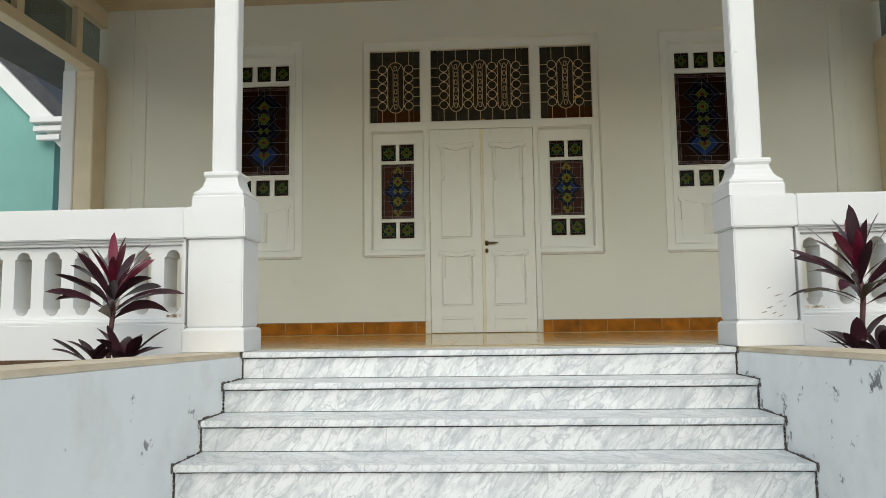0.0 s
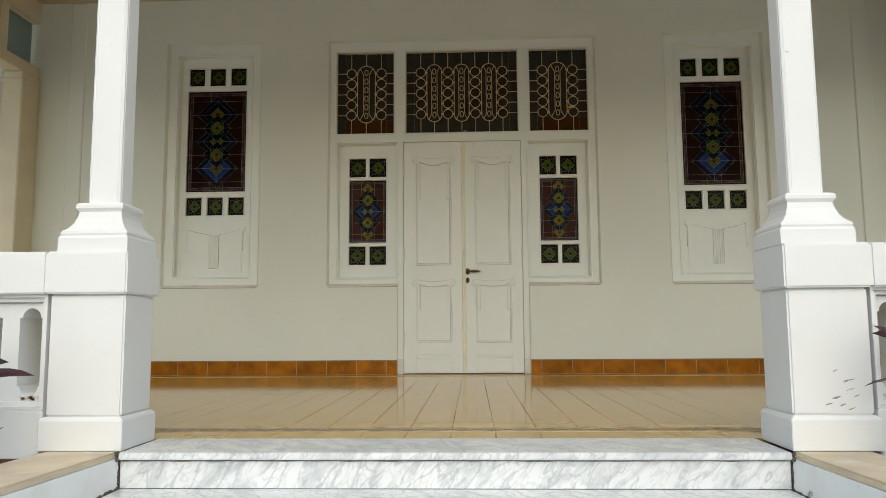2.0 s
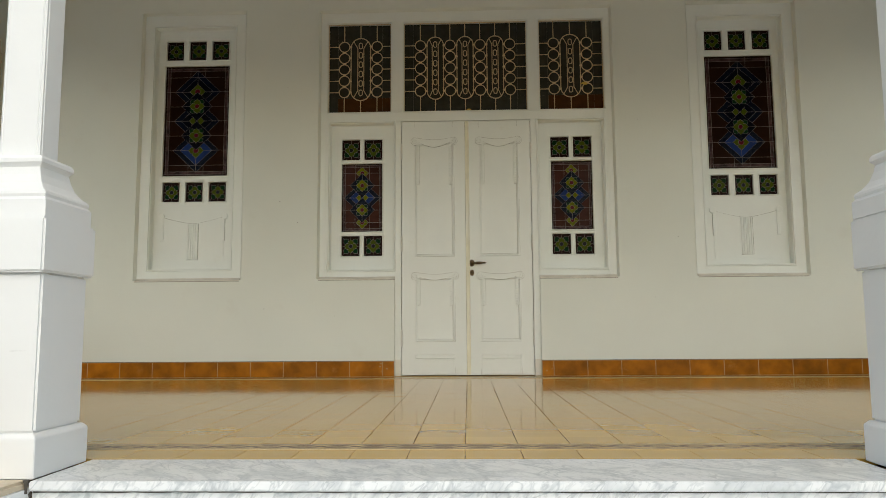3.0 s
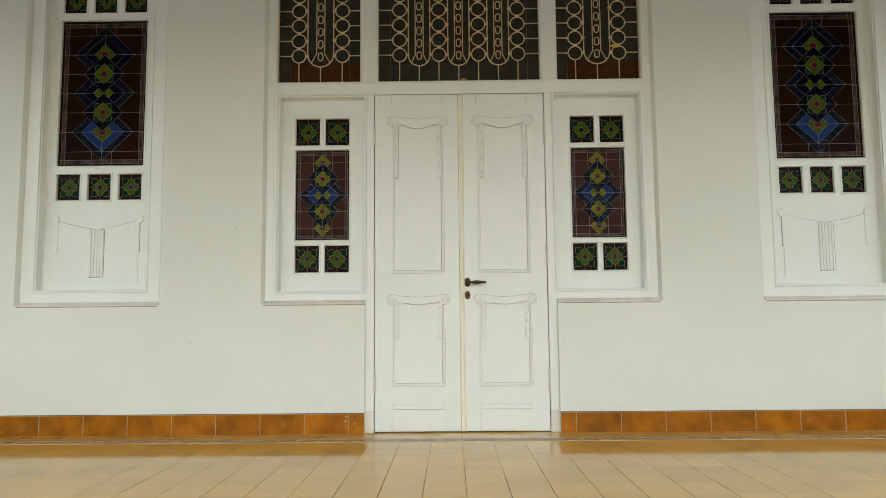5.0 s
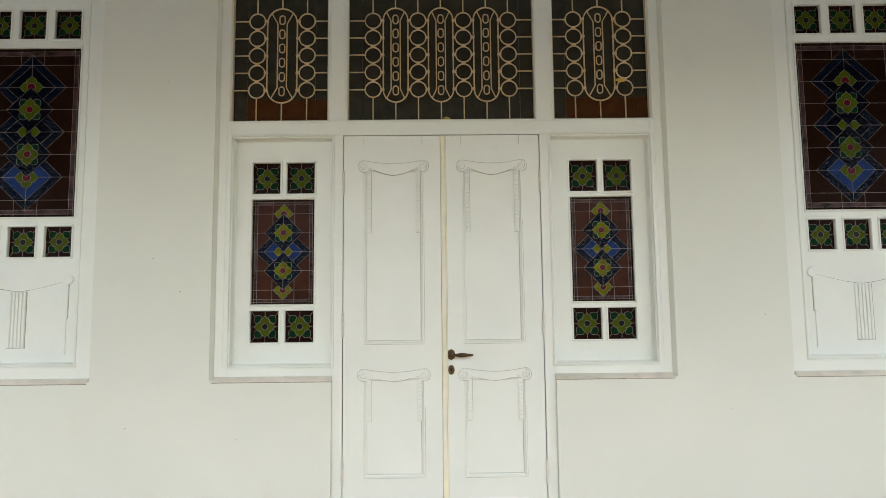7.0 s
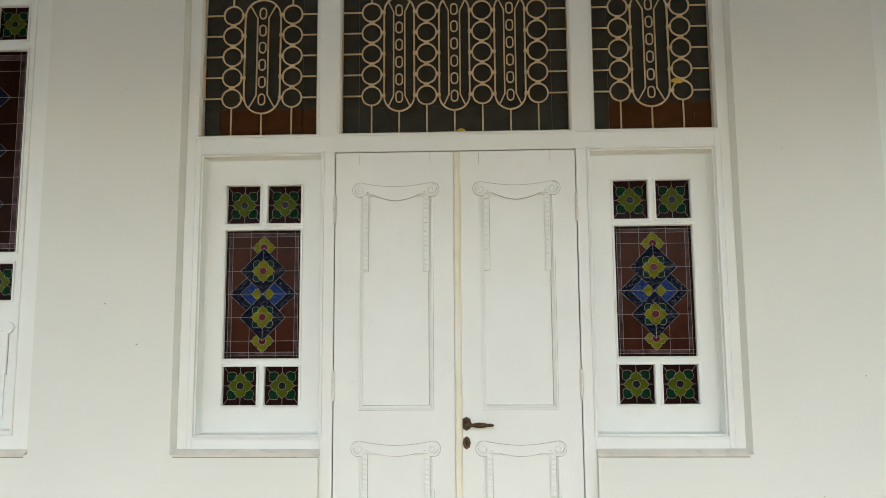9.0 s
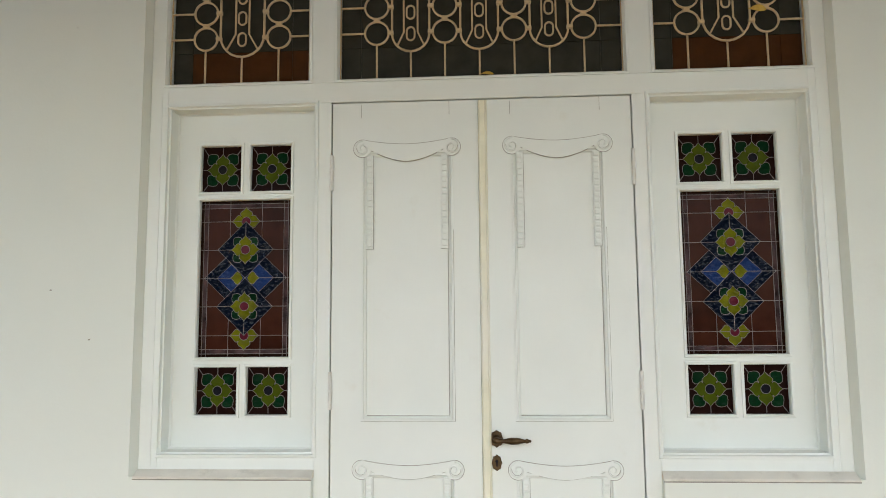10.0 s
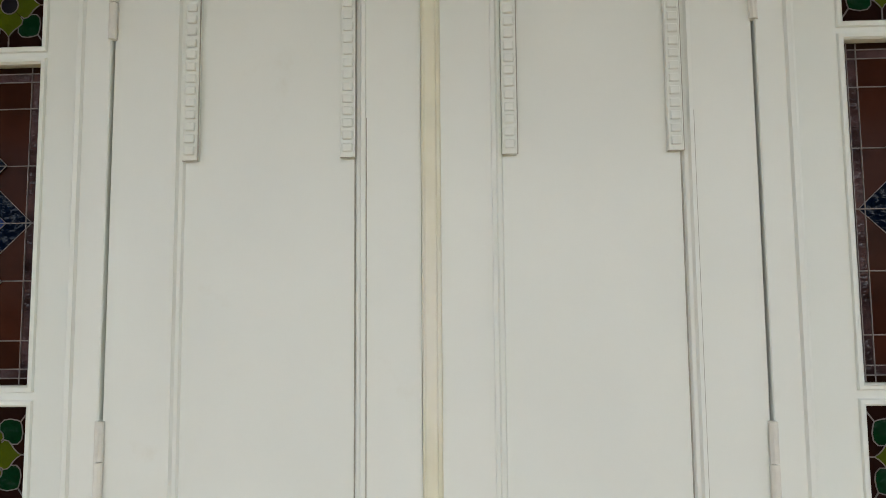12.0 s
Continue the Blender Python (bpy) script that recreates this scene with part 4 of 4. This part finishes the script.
for leaf, x in ((left_leaf, XC - 0.605), (right_leaf, XC + 0.605)):
    for z0, z1 in ((2.010, 2.156), (1.139, 1.285), (0.269, 0.416)):
        bm = bmesh.new()
        for a, b in ((z0, (z0 + z1) / 2 - 0.001), ((z0 + z1) / 2 + 0.001, z1)):
            tube_pts = [(x, LEAF - 0.006, a), (x, LEAF - 0.006, b)]
            ring = []
            for p in tube_pts:
                ring.append([bm.verts.new((p[0] + 0.0085 * math.cos(k * math.pi / 5), p[1] + 0.0085 * math.sin(k * math.pi / 5), p[2])) for k in range(10)])
            for k in range(10):
                bm.faces.new((ring[0][k], ring[0][(k + 1) % 10], ring[1][(k + 1) % 10], ring[1][k]))
            bm.faces.new(ring[0][::-1])
            bm.faces.new(ring[1])
        part("hinge", bm, HINGE, leaf, smooth=False)


def lathe(bm, profile, axis_x=True, origin=(0, 0, 0), n=14):
    """A turned form: profile points (along, radius), along x or towards -y."""
    rings = []
    for a, r in profile:
        ring = []
        for k in range(n):
            c, s = r * math.cos(2 * math.pi * k / n), r * math.sin(2 * math.pi * k / n)
            p = (a, c, s) if axis_x else (c, -a, s)
            ring.append(bm.verts.new(Vector(origin) + Vector(p)))
        rings.append(ring)
    for a, b in zip(rings, rings[1:]):
        for k in range(n):
            j = (k + 1) % n
            bm.faces.new((a[k], a[j], b[j], b[k]))
    bm.faces.new(rings[0][::-1])
    bm.faces.new(rings[-1])


def rosette_outline(cx, cz, w, h):
    """A lobed plate outline."""
    return [(cx + w * (1 + 0.10 * math.cos(8 * a)) * math.cos(a), cz + h * (1 + 0.10 * math.cos(8 * a)) * math.sin(a)) for a in [2 * math.pi * i / 32 for i in range(32)]]


hx, hz = 0.066, 1.028
bm = bmesh.new()
plate(bm, rosette_outline(hx, hz, 0.024, 0.031), LEAF - 0.006, LEAF)
soften(bm, 0.0015)
handle = part("door_handle", bm, BRASS, right_leaf, "dark aged brass lever handle")
bm = bmesh.new()
lathe(bm, [(0, 0.016), (0.008, 0.016), (0.012, 0.011), (0.045, 0.010), (0.05, 0.012), (0.056, 0.010)], False, (hx, LEAF - 0.004, hz))
part("handle_neck", bm, BRASS, handle, smooth=True)
bm = bmesh.new()
lathe(bm, [(-0.014, 0.006), (0.0, 0.011), (0.018, 0.010), (0.026, 0.007), (0.034, 0.009), (0.055, 0.0135), (0.08, 0.0125), (0.10, 0.008), (0.108, 0.006), (0.112, 0.009), (0.118, 0.0085), (0.122, 0.005), (0.127, 0.006), (0.131, 0.002)], True, (hx, LEAF - 0.05, hz - 0.002))
part("lever", bm, BRASS, handle, smooth=True)
bm = bmesh.new()
plate(bm, rosette_outline(hx, 0.938, 0.019, 0.029), LEAF - 0.006, LEAF)
soften(bm, 0.0015)
esc = part("escutcheon", bm, BRASS, right_leaf, "dark aged brass keyhole plate")
bm = bmesh.new()
plate(bm, ellipse(hx, 0.944, 0.006, 0.006, 12), LEAF - 0.0075, LEAF - 0.005)
plate(bm, [(hx - 0.003, 0.924), (hx + 0.003, 0.924), (hx + 0.003, 0.941), (hx - 0.003, 0.941)], LEAF - 0.0075, LEAF - 0.005)
part("keyhole", bm, GLASS_BLACK, esc)
# dark sheet added behind the leaves, so the gaps round them look shaded
tagged(block("door_backing", (XC - 0.62, XC + 0.62, LEAF + 0.05, LEAF + 0.07, 0.0, 2.40), DARK, bevel=0), "dark sheet added behind the door leaves as shade for their gaps", "backing", kind="structure")
tagged(block("threshold", (XC - 0.667, XC + 0.667, 8.334, 8.5, -0.03, 0.002), FLOOR_TILE, bevel=0), "tiled door threshold", "threshold", kind="structure")

# stone bases of the jambs
for s in (-1, 1):
    x = sorted((XC + s * 0.610, XC + s * 0.6665))
    tagged(block("jamb_block", (x[0], x[1], FRAME - 0.012, FRAME + 0.02, 0.0, 0.15), SILL_PAINT, bevel=0.004), "stained plaster block at the foot of the jamb", "block", kind="structure")


# ---- ends of the veranda and what lies beyond ----
def end_frame(x, s):
    fr = thing("side_frame", "cream timber side frame with a glazed strip above its beam", "frame", "veranda side frames", kind="structure")
    a = sorted((x, x + s * 0.16))
    block("beam", (a[0], a[1], 4.16, WALL - 0.003, 3.11, 3.235), BEAM_PAINT, fr, bevel=0.006)
    block("top_beam", (a[0], a[1], 4.16, WALL - 0.003, 3.72, CEIL - 0.003), BEAM_PAINT, fr, bevel=0.006)
    for y in (4.5, 5.6, 6.7, 7.75):
        block("short_post", (a[0] + 0.01, a[1] - 0.01, y - 0.06, y + 0.06, 3.235, 3.72), BEAM_PAINT, fr, bevel=0.005)
    for y0, y1 in ((4.56, 5.54), (5.66, 6.64), (6.76, 7.69), (7.81, 8.29)):
        block("pane", ((a[0] + a[1]) / 2 - 0.003, (a[0] + a[1]) / 2 + 0.003, y0, y1, 3.24, 3.71), CLEAR_GLASS, fr, bevel=0)
    b = sorted((x - s * 0.02, x + s * 0.20))
    block("corner_post", (b[0], b[1], 8.03, WALL - 0.003, 0.0, 3.11), BEAM_PAINT, fr, bevel=0.012)
    c = sorted((x + s * 0.20, x + s * 0.36))
    block("outer_post", (c[0], c[1], 8.02, WALL - 0.003, GROUND, 3.11), COLUMN_PAINT, fr, bevel=0.012)
    block("bracket", (b[0] - 0.006, b[1] + 0.006, 8.02, WALL - 0.004, 3.0, 3.04), BEAM_PAINT, fr, bevel=0.012)
    return fr


end_frame(END0, -1)
end_frame(END1, 1)
for x, s in ((END0, -1), (END1, 1)):
    a = sorted((x - s * 0.06, x + s * 0.22))
    tagged(block("side_parapet", (a[0], a[1], 4.16, 8.0, 0.0, 0.777), COLUMN_PAINT, bevel=0.006), "whitewashed low parapet at the veranda's end", "parapet", kind="structure")
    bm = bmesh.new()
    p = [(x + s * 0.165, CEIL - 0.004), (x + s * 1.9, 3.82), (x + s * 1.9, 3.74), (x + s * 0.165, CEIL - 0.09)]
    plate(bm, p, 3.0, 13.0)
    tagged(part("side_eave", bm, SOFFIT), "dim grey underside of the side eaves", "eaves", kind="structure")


def neighbour(x0, x1, y, s):
    """A rendered gabled house beyond the veranda's end."""
    house = thing("neighbour_house", "teal rendered house with white bargeboard and dark roof", "house")
    mid, eave, apex = (x0 + x1) / 2, 3.60, 3.60 + (x1 - x0) / 2
    bm = bmesh.new()
    plate(bm, [(x0, GROUND), (x1, GROUND), (x1, eave), (mid, apex), (x0, eave)], y, y + 7)
    part("wall", bm, TEAL, house)
    for sx, xe in ((-1, x0), (1, x1)):
        bm = bmesh.new()
        plate(bm, [(mid, apex + 0.02), (xe + sx * 0.25, eave - 0.23), (xe + sx * 0.25, eave + 0.20), (mid, apex + 0.45)], y - 0.12, y - 0.02)
        part("bargeboard", bm, COLUMN_PAINT, house, "white bargeboard")
        bm = bmesh.new()
        plate(bm, [(mid, apex + 0.46), (xe + sx * 0.45, eave + 0.02), (xe + sx * 0.7, eave + 0.10), (mid, apex + 0.85)], y - 0.05, y + 7)
        part("roof", bm, ROOF_DARK, house)
        for i in range(3):
            z = eave - 0.04 + 0.16 * i
            block("cornice", (xe - 0.22 - 0.05 * i, xe + 0.22 + 0.05 * i, y - 0.24 - 0.03 * i, y - 0.13, z, z + 0.10), COLUMN_PAINT, house, bevel=0.01)
    return house


neighbour(-13.85, -7.95, 13.0, -1)
neighbour(7.9, 13.8, 13.5, 1)

# ---- floor and skirting tiles ----
floor = thing("floor", "glossy ochre veranda floor tiles with a braided border strip", "floor", kind="structure")
T = 0.1955
tile_mesh = {}


def tile(w, d):
    key = (round(w, 3), round(d, 3))
    if key not in tile_mesh:
        bm = bmesh.new()
        g, q = 0.0007, 0.0004
        box(bm, g, w - g, q, d - q, -0.02, 0.0)
        top = [e for e in bm.edges if all(v.co.z > -0.001 for v in e.verts)]
        bmesh.ops.bevel(bm, geom=top, offset=0.0007, segments=1, affect='EDGES')
        tile_mesh[key] = finish("tile", bm, FLOOR_TILE)
    return tile_mesh[key]


def braid_material():
    m = material("braided_border_tile", (0.58, 0.46, 0.26), rough=0.32, vary=0.1, scale=6, spec=0.12)
    n, l = m.node_tree.nodes, m.node_tree.links
    b = n["Principled BSDF"]
    old = b.inputs["Base Color"].links[0].from_socket
    tc = n.new("ShaderNodeTexCoord")
    sep = n.new("ShaderNodeSeparateXYZ")
    l.new(tc.outputs["Object"], sep.inputs[0])

    def op(kind, a, b2=None):
        nd = n.new("ShaderNodeMath")
        nd.operation = kind
        for i, v in enumerate((a, b2)):
            if v is None:
                continue
            if isinstance(v, (int, float)):
                nd.inputs[i].default_value = v
            else:
                l.new(v, nd.inputs[i])
        return nd.outputs[0]

    ay = op('ABSOLUTE', sep.outputs[1])
    swell = op('ABSOLUTE', op('SINE', op('MULTIPLY', sep.outputs[0], math.pi / 0.13)))
    field = op('LESS_THAN', op('ABSOLUTE', op('SUBTRACT', ay, op('MULTIPLY', swell, 0.026))), 0.0085)
    core = op('LESS_THAN', ay, op('SUBTRACT', op('MULTIPLY', swell, 0.012), 0.006))
    edge = op('MULTIPLY', op('GREATER_THAN', ay, 0.044), op('LESS_THAN', ay, 0.052))
    total = op('MINIMUM', op('ADD', op('ADD', field, core), edge), 1.0)
    mix = n.new("ShaderNodeMix")
    mix.data_type = 'RGBA'
    l.new(total, mix.inputs["Factor"])
    l.new(old, mix.inputs["A"])
    mix.inputs["B"].default_value = (0.075, 0.03, 0.018, 1)
    l.new(mix.outputs["Result"], b.inputs["Base Color"])
    return m


BRAID = braid_material()
for y in (4.398, 8.062):
    bm = bmesh.new()
    box(bm, END0, END1, -0.060, 0.060, -0.02, 0.0015)
    strip = part("border_strip", bm, BRAID, floor, "border strip with a brown braid pattern")
    strip.location = (0, y, 0)
rows = [(4.149, T)] + [(4.443 + i * T, T) for i in range(18)] + [(8.112, 0.221)]
rows[-2] = (rows[-2][0], 8.012 - rows[-2][0])
cols = [0.011 + i * T for i in range(-23, 23)]
rest_verts, rest_faces = [], []
tilt = random.Random(4)
for y, d in rows:
    for x in cols:
        a, b = max(x, END0 + 0.03), min(x + T, END1 - 0.03)
        if b - a < 0.03:
            continue
        if -1.75 < x < 1.75 - T and (y < 7.05):
            ob = new("tile", tile(b - a, d))
            ob.parent = floor
            ob.location = (a, y, 0)
            ob.scale = (tilt.uniform(0.990, 1.0), 1, 1)
            ob.rotation_euler = (tilt.gauss(0, 0.0007), tilt.gauss(0, 0.0007), 0)
        else:
            g, k = 0.0008, len(rest_verts)
            rest_verts += [(a + g, y + g, -0.02), (b - g, y + g, -0.02), (b - g, y + d - g, -0.02), (a + g, y + d - g, -0.02),
                           (a + g, y + g, 0), (b - g, y + g, 0), (b - g, y + d - g, 0), (a + g, y + d - g, 0)]
            rest_faces += [tuple(k + i for i in f) for f in ((4, 5, 6, 7), (0, 1, 5, 4), (1, 2, 6, 5), (2, 3, 7, 6), (3, 0, 4, 7))]
me = bpy.data.meshes.new("outer_tiles")
me.from_pydata(rest_verts, [], rest_faces)
me.materials.append(FLOOR_TILE)
rest = new("outer_tiles", me)
rest.parent = floor
rest["kind"] = "stuff"

skirting = thing("baseboard", "amber glazed tile skirting along the wall", "skirting", kind="structure")
for s in (-1, 1):
    edge = XC + s * 0.667
    far = END0 + 0.01 if s < 0 else END1 - 0.01
    x = edge
    first = 0.105
    while (far - x) * s > 0.02:
        w = first or 0.302
        first = 0
        x2 = x + s * min(w, abs(far - x))
        a, b = sorted((x, x2))
        block("tile", (a + 0.0025, b - 0.0025, WALL - 0.014, WALL - 0.001, 0.002, 0.136), SKIRT_TILE, skirting, bevel=0.002)
        x = x2
    a, b = sorted((edge, far))
    bm = bmesh.new()
    tube(bm, [(a, WALL - 0.006, 0.1405), (b, WALL - 0.006, 0.1405)], 0.0026, 5)
    part("dirt_shade_line", bm, DIRT_SHADE, skirting)
    block("grout", (a, b, WALL - 0.0125, WALL - 0.0005, 0.001, 0.139), GROUT, skirting, bevel=0)


# ---- plants and small things ----
def leaf_mesh(bm, length, width, elev, droop, twist):
    """A lance-shaped leaf with a folded midrib that leaves the origin along +x and bends down."""
    n = 9
    x = z = 0.0
    rows = []
    for i in range(n + 1):
        s = i / n
        a = elev - droop * s ** 1.4
        if i:
            x += length / n * math.cos(a)
            z += length / n * math.sin(a)
        w = width * (0.13 + 0.87 * math.sin(math.pi * max(0.0, s - 0.10) / 0.90) ** 0.8) * (1 if s < 0.97 else 0.08)
        fold = 0.35 * w * (1 - 0.6 * s)
        t = twist * (0.5 + 0.5 * s)
        rows.append([bm.verts.new((x - fold * math.sin(a) * 0 - math.sin(t) * 0, sy * w * math.cos(t), z + abs(sy) * fold + sy * w * math.sin(t))) for sy in (-1, -0.5, 0, 0.5, 1)])
    for p, q in zip(rows, rows[1:]):
        for k in range(4):
            bm.faces.new((p[k], p[k + 1], q[k + 1], q[k]))


def cordyline(x, y, z0, seed, tall=1.0):
    rnd = random.Random(seed)
    plant = thing("cordyline_plant", "dark purple and crimson cordyline growing behind the stair wall", "plant", "cordylines beside the stairs", at=(x, y, z0))
    bm = bmesh.new()
    pts = [(0.010 * math.sin(2 * i), 0, 0.112 * i * tall) for i in range(6)]
    tube(bm, pts, 0.012, 7)
    part("stem", bm, STEM, plant, smooth=True)
    count = 30
    for i in range(count):
        f = i / (count - 1)
        bm = bmesh.new()
        length = (0.35 - 0.10 * f + rnd.uniform(-0.05, 0.04)) * tall
        elev = 0.45 + 0.80 * f ** 1.3 + rnd.uniform(-0.15, 0.25)
        leaf_mesh(bm, length, rnd.uniform(0.021, 0.029) * tall, elev, rnd.uniform(0.35, 0.95) * (1.15 - 0.75 * f), rnd.choice((-1, 1)) * rnd.uniform(0.3, 1.1))
        mat = LEAF_RED if f > 0.55 and rnd.random() < 0.55 else (LEAF_DULL if f < 0.25 and rnd.random() < 0.35 else LEAF_DARK)
        ob = part("leaf", bm, mat, plant, smooth=True)
        ob.location = (0, 0, (0.40 + 0.17 * f) * tall)
        ob.rotation_euler = (rnd.uniform(-0.12, 0.12), 0, i * 2.39996 + rnd.uniform(-0.35, 0.35))
    # young shoots at the foot
    for k in range(3):
        ox, oy = rnd.uniform(-0.13, 0.13), rnd.uniform(-0.08, 0.05)
        for i in range(7):
            bm = bmesh.new()
            leaf_mesh(bm, rnd.uniform(0.15, 0.25), rnd.uniform(0.024, 0.034), rnd.uniform(0.5, 1.3), rnd.uniform(0.2, 0.8), rnd.uniform(-0.4, 0.4))
            ob = part("leaf", bm, LEAF_DARK, plant, smooth=True)
            ob.location = (ox, oy, 0.17 + rnd.uniform(0, 0.06))
            ob.rotation_euler = (0, 0, rnd.uniform(0, 6.28))
        bm = bmesh.new()
        tube(bm, [(ox, oy, -0.01), (ox * 1.02, oy, 0.24)], 0.006, 6)
        part("stem", bm, STEM, plant)
    return plant


cordyline(-1.775, 3.45, -0.245, 5, 1.04)
cordyline(1.745, 3.47, -0.245, 21, 1.08)

# a dry leaf caught in the grille
bm = bmesh.new()
leaf_mesh(bm, 0.075, 0.014, 0.1, 0.4, 0.5)
dry = part("dry_leaf", bm, DRY_LEAF, smooth=True)
dry.location = (XC + 1.001 + 0.085, FRAME + 0.014, 2.722)
dry.rotation_euler = (radians(70), 0, 0)
tagged(dry, "dry yellow leaf caught in the iron grille", "leaf")

bm = bmesh.new()
leaf_mesh(bm, 0.055, 0.016, 0.1, 0.3, 0.4)
fallen = part("dry_leaf", bm, DRY_LEAF, smooth=True)
fallen.location = (XC + 0.005, FRAME + 0.004, 2.4815)
fallen.rotation_euler = (radians(25), 0, 0)
tagged(fallen, "dry yellow leaf lying on the transom bar", "leaf")

# flaked paint on a pedestal
rnd = random.Random(8)
for k in range(9):
    x, z = COL_X[1] + rnd.uniform(-0.02, 0.12), rnd.uniform(0.15, 0.30)
    w, h = rnd.uniform(0.015, 0.055), rnd.uniform(0.002, 0.005)
    n = 7
    up = [(x + w * (i / n - 0.5), z + h * rnd.uniform(0.3, 1.0) * math.sin(math.pi * i / n) + 0.010 * (i / n - 0.5)) for i in range(n + 1)]
    dn = [(x + w * (i / n - 0.5), z - h * rnd.uniform(0.2, 0.8) * math.sin(math.pi * i / n) + 0.010 * (i / n - 0.5) - 0.0004) for i in range(n, -1, -1)]
    bm = bmesh.new()
    plate(bm, up + dn[1:-1], COL_Y - 0.1312, COL_Y - 0.129)
    part("paint_flake", bm, SHADE_FLAKE, pedestals[1])


def chip(parent, x, z, r, y, mat, name="chip"):
    """A small patch of an uneven outline where paint or glaze has come off."""
    n = 9
    pts = [(x + r * rnd.uniform(0.5, 1.2) * math.cos(2 * math.pi * i / n), z + 0.6 * r * rnd.uniform(0.5, 1.2) * math.sin(2 * math.pi * i / n)) for i in range(n)]
    bm = bmesh.new()
    plate(bm, pts, y - 0.0012, y + 0.001)
    return part(name, bm, mat, parent)


# bare plaster where the balustrades have crumbled beside the pedestals
for bal, x0, x1 in ((balustrades[0], -1.70, -1.60), (balustrades[1], 1.66, 1.80)):
    for k in range(7):
        chip(bal, rnd.uniform(x0, x1), rnd.uniform(0.188, 0.202), rnd.uniform(0.006, 0.017), COL_Y - 0.0855, COPING, "bare_patch")
# chipped glaze on the skirting beside the door
for s in (-1, 1):
    for k in range(5):
        chip(skirting, XC + s * rnd.uniform(0.70, 0.82), rnd.uniform(0.03, 0.125), rnd.uniform(0.004, 0.011), WALL - 0.0145, GROUT)
# knocks in the wall paint
wall = bpy.data.objects["wall_north"]
for x, z in ((-1.72, 1.62), (-1.55, 1.42), (-1.85, 0.62), (1.72, 0.70), (-1.20, 0.55), (1.62, 2.35), (-1.66, 2.72), (1.95, 1.25)):
    chip(wall, x, z, rnd.uniform(0.003, 0.006), WALL - 0.0005, SHADE_FLAKE)
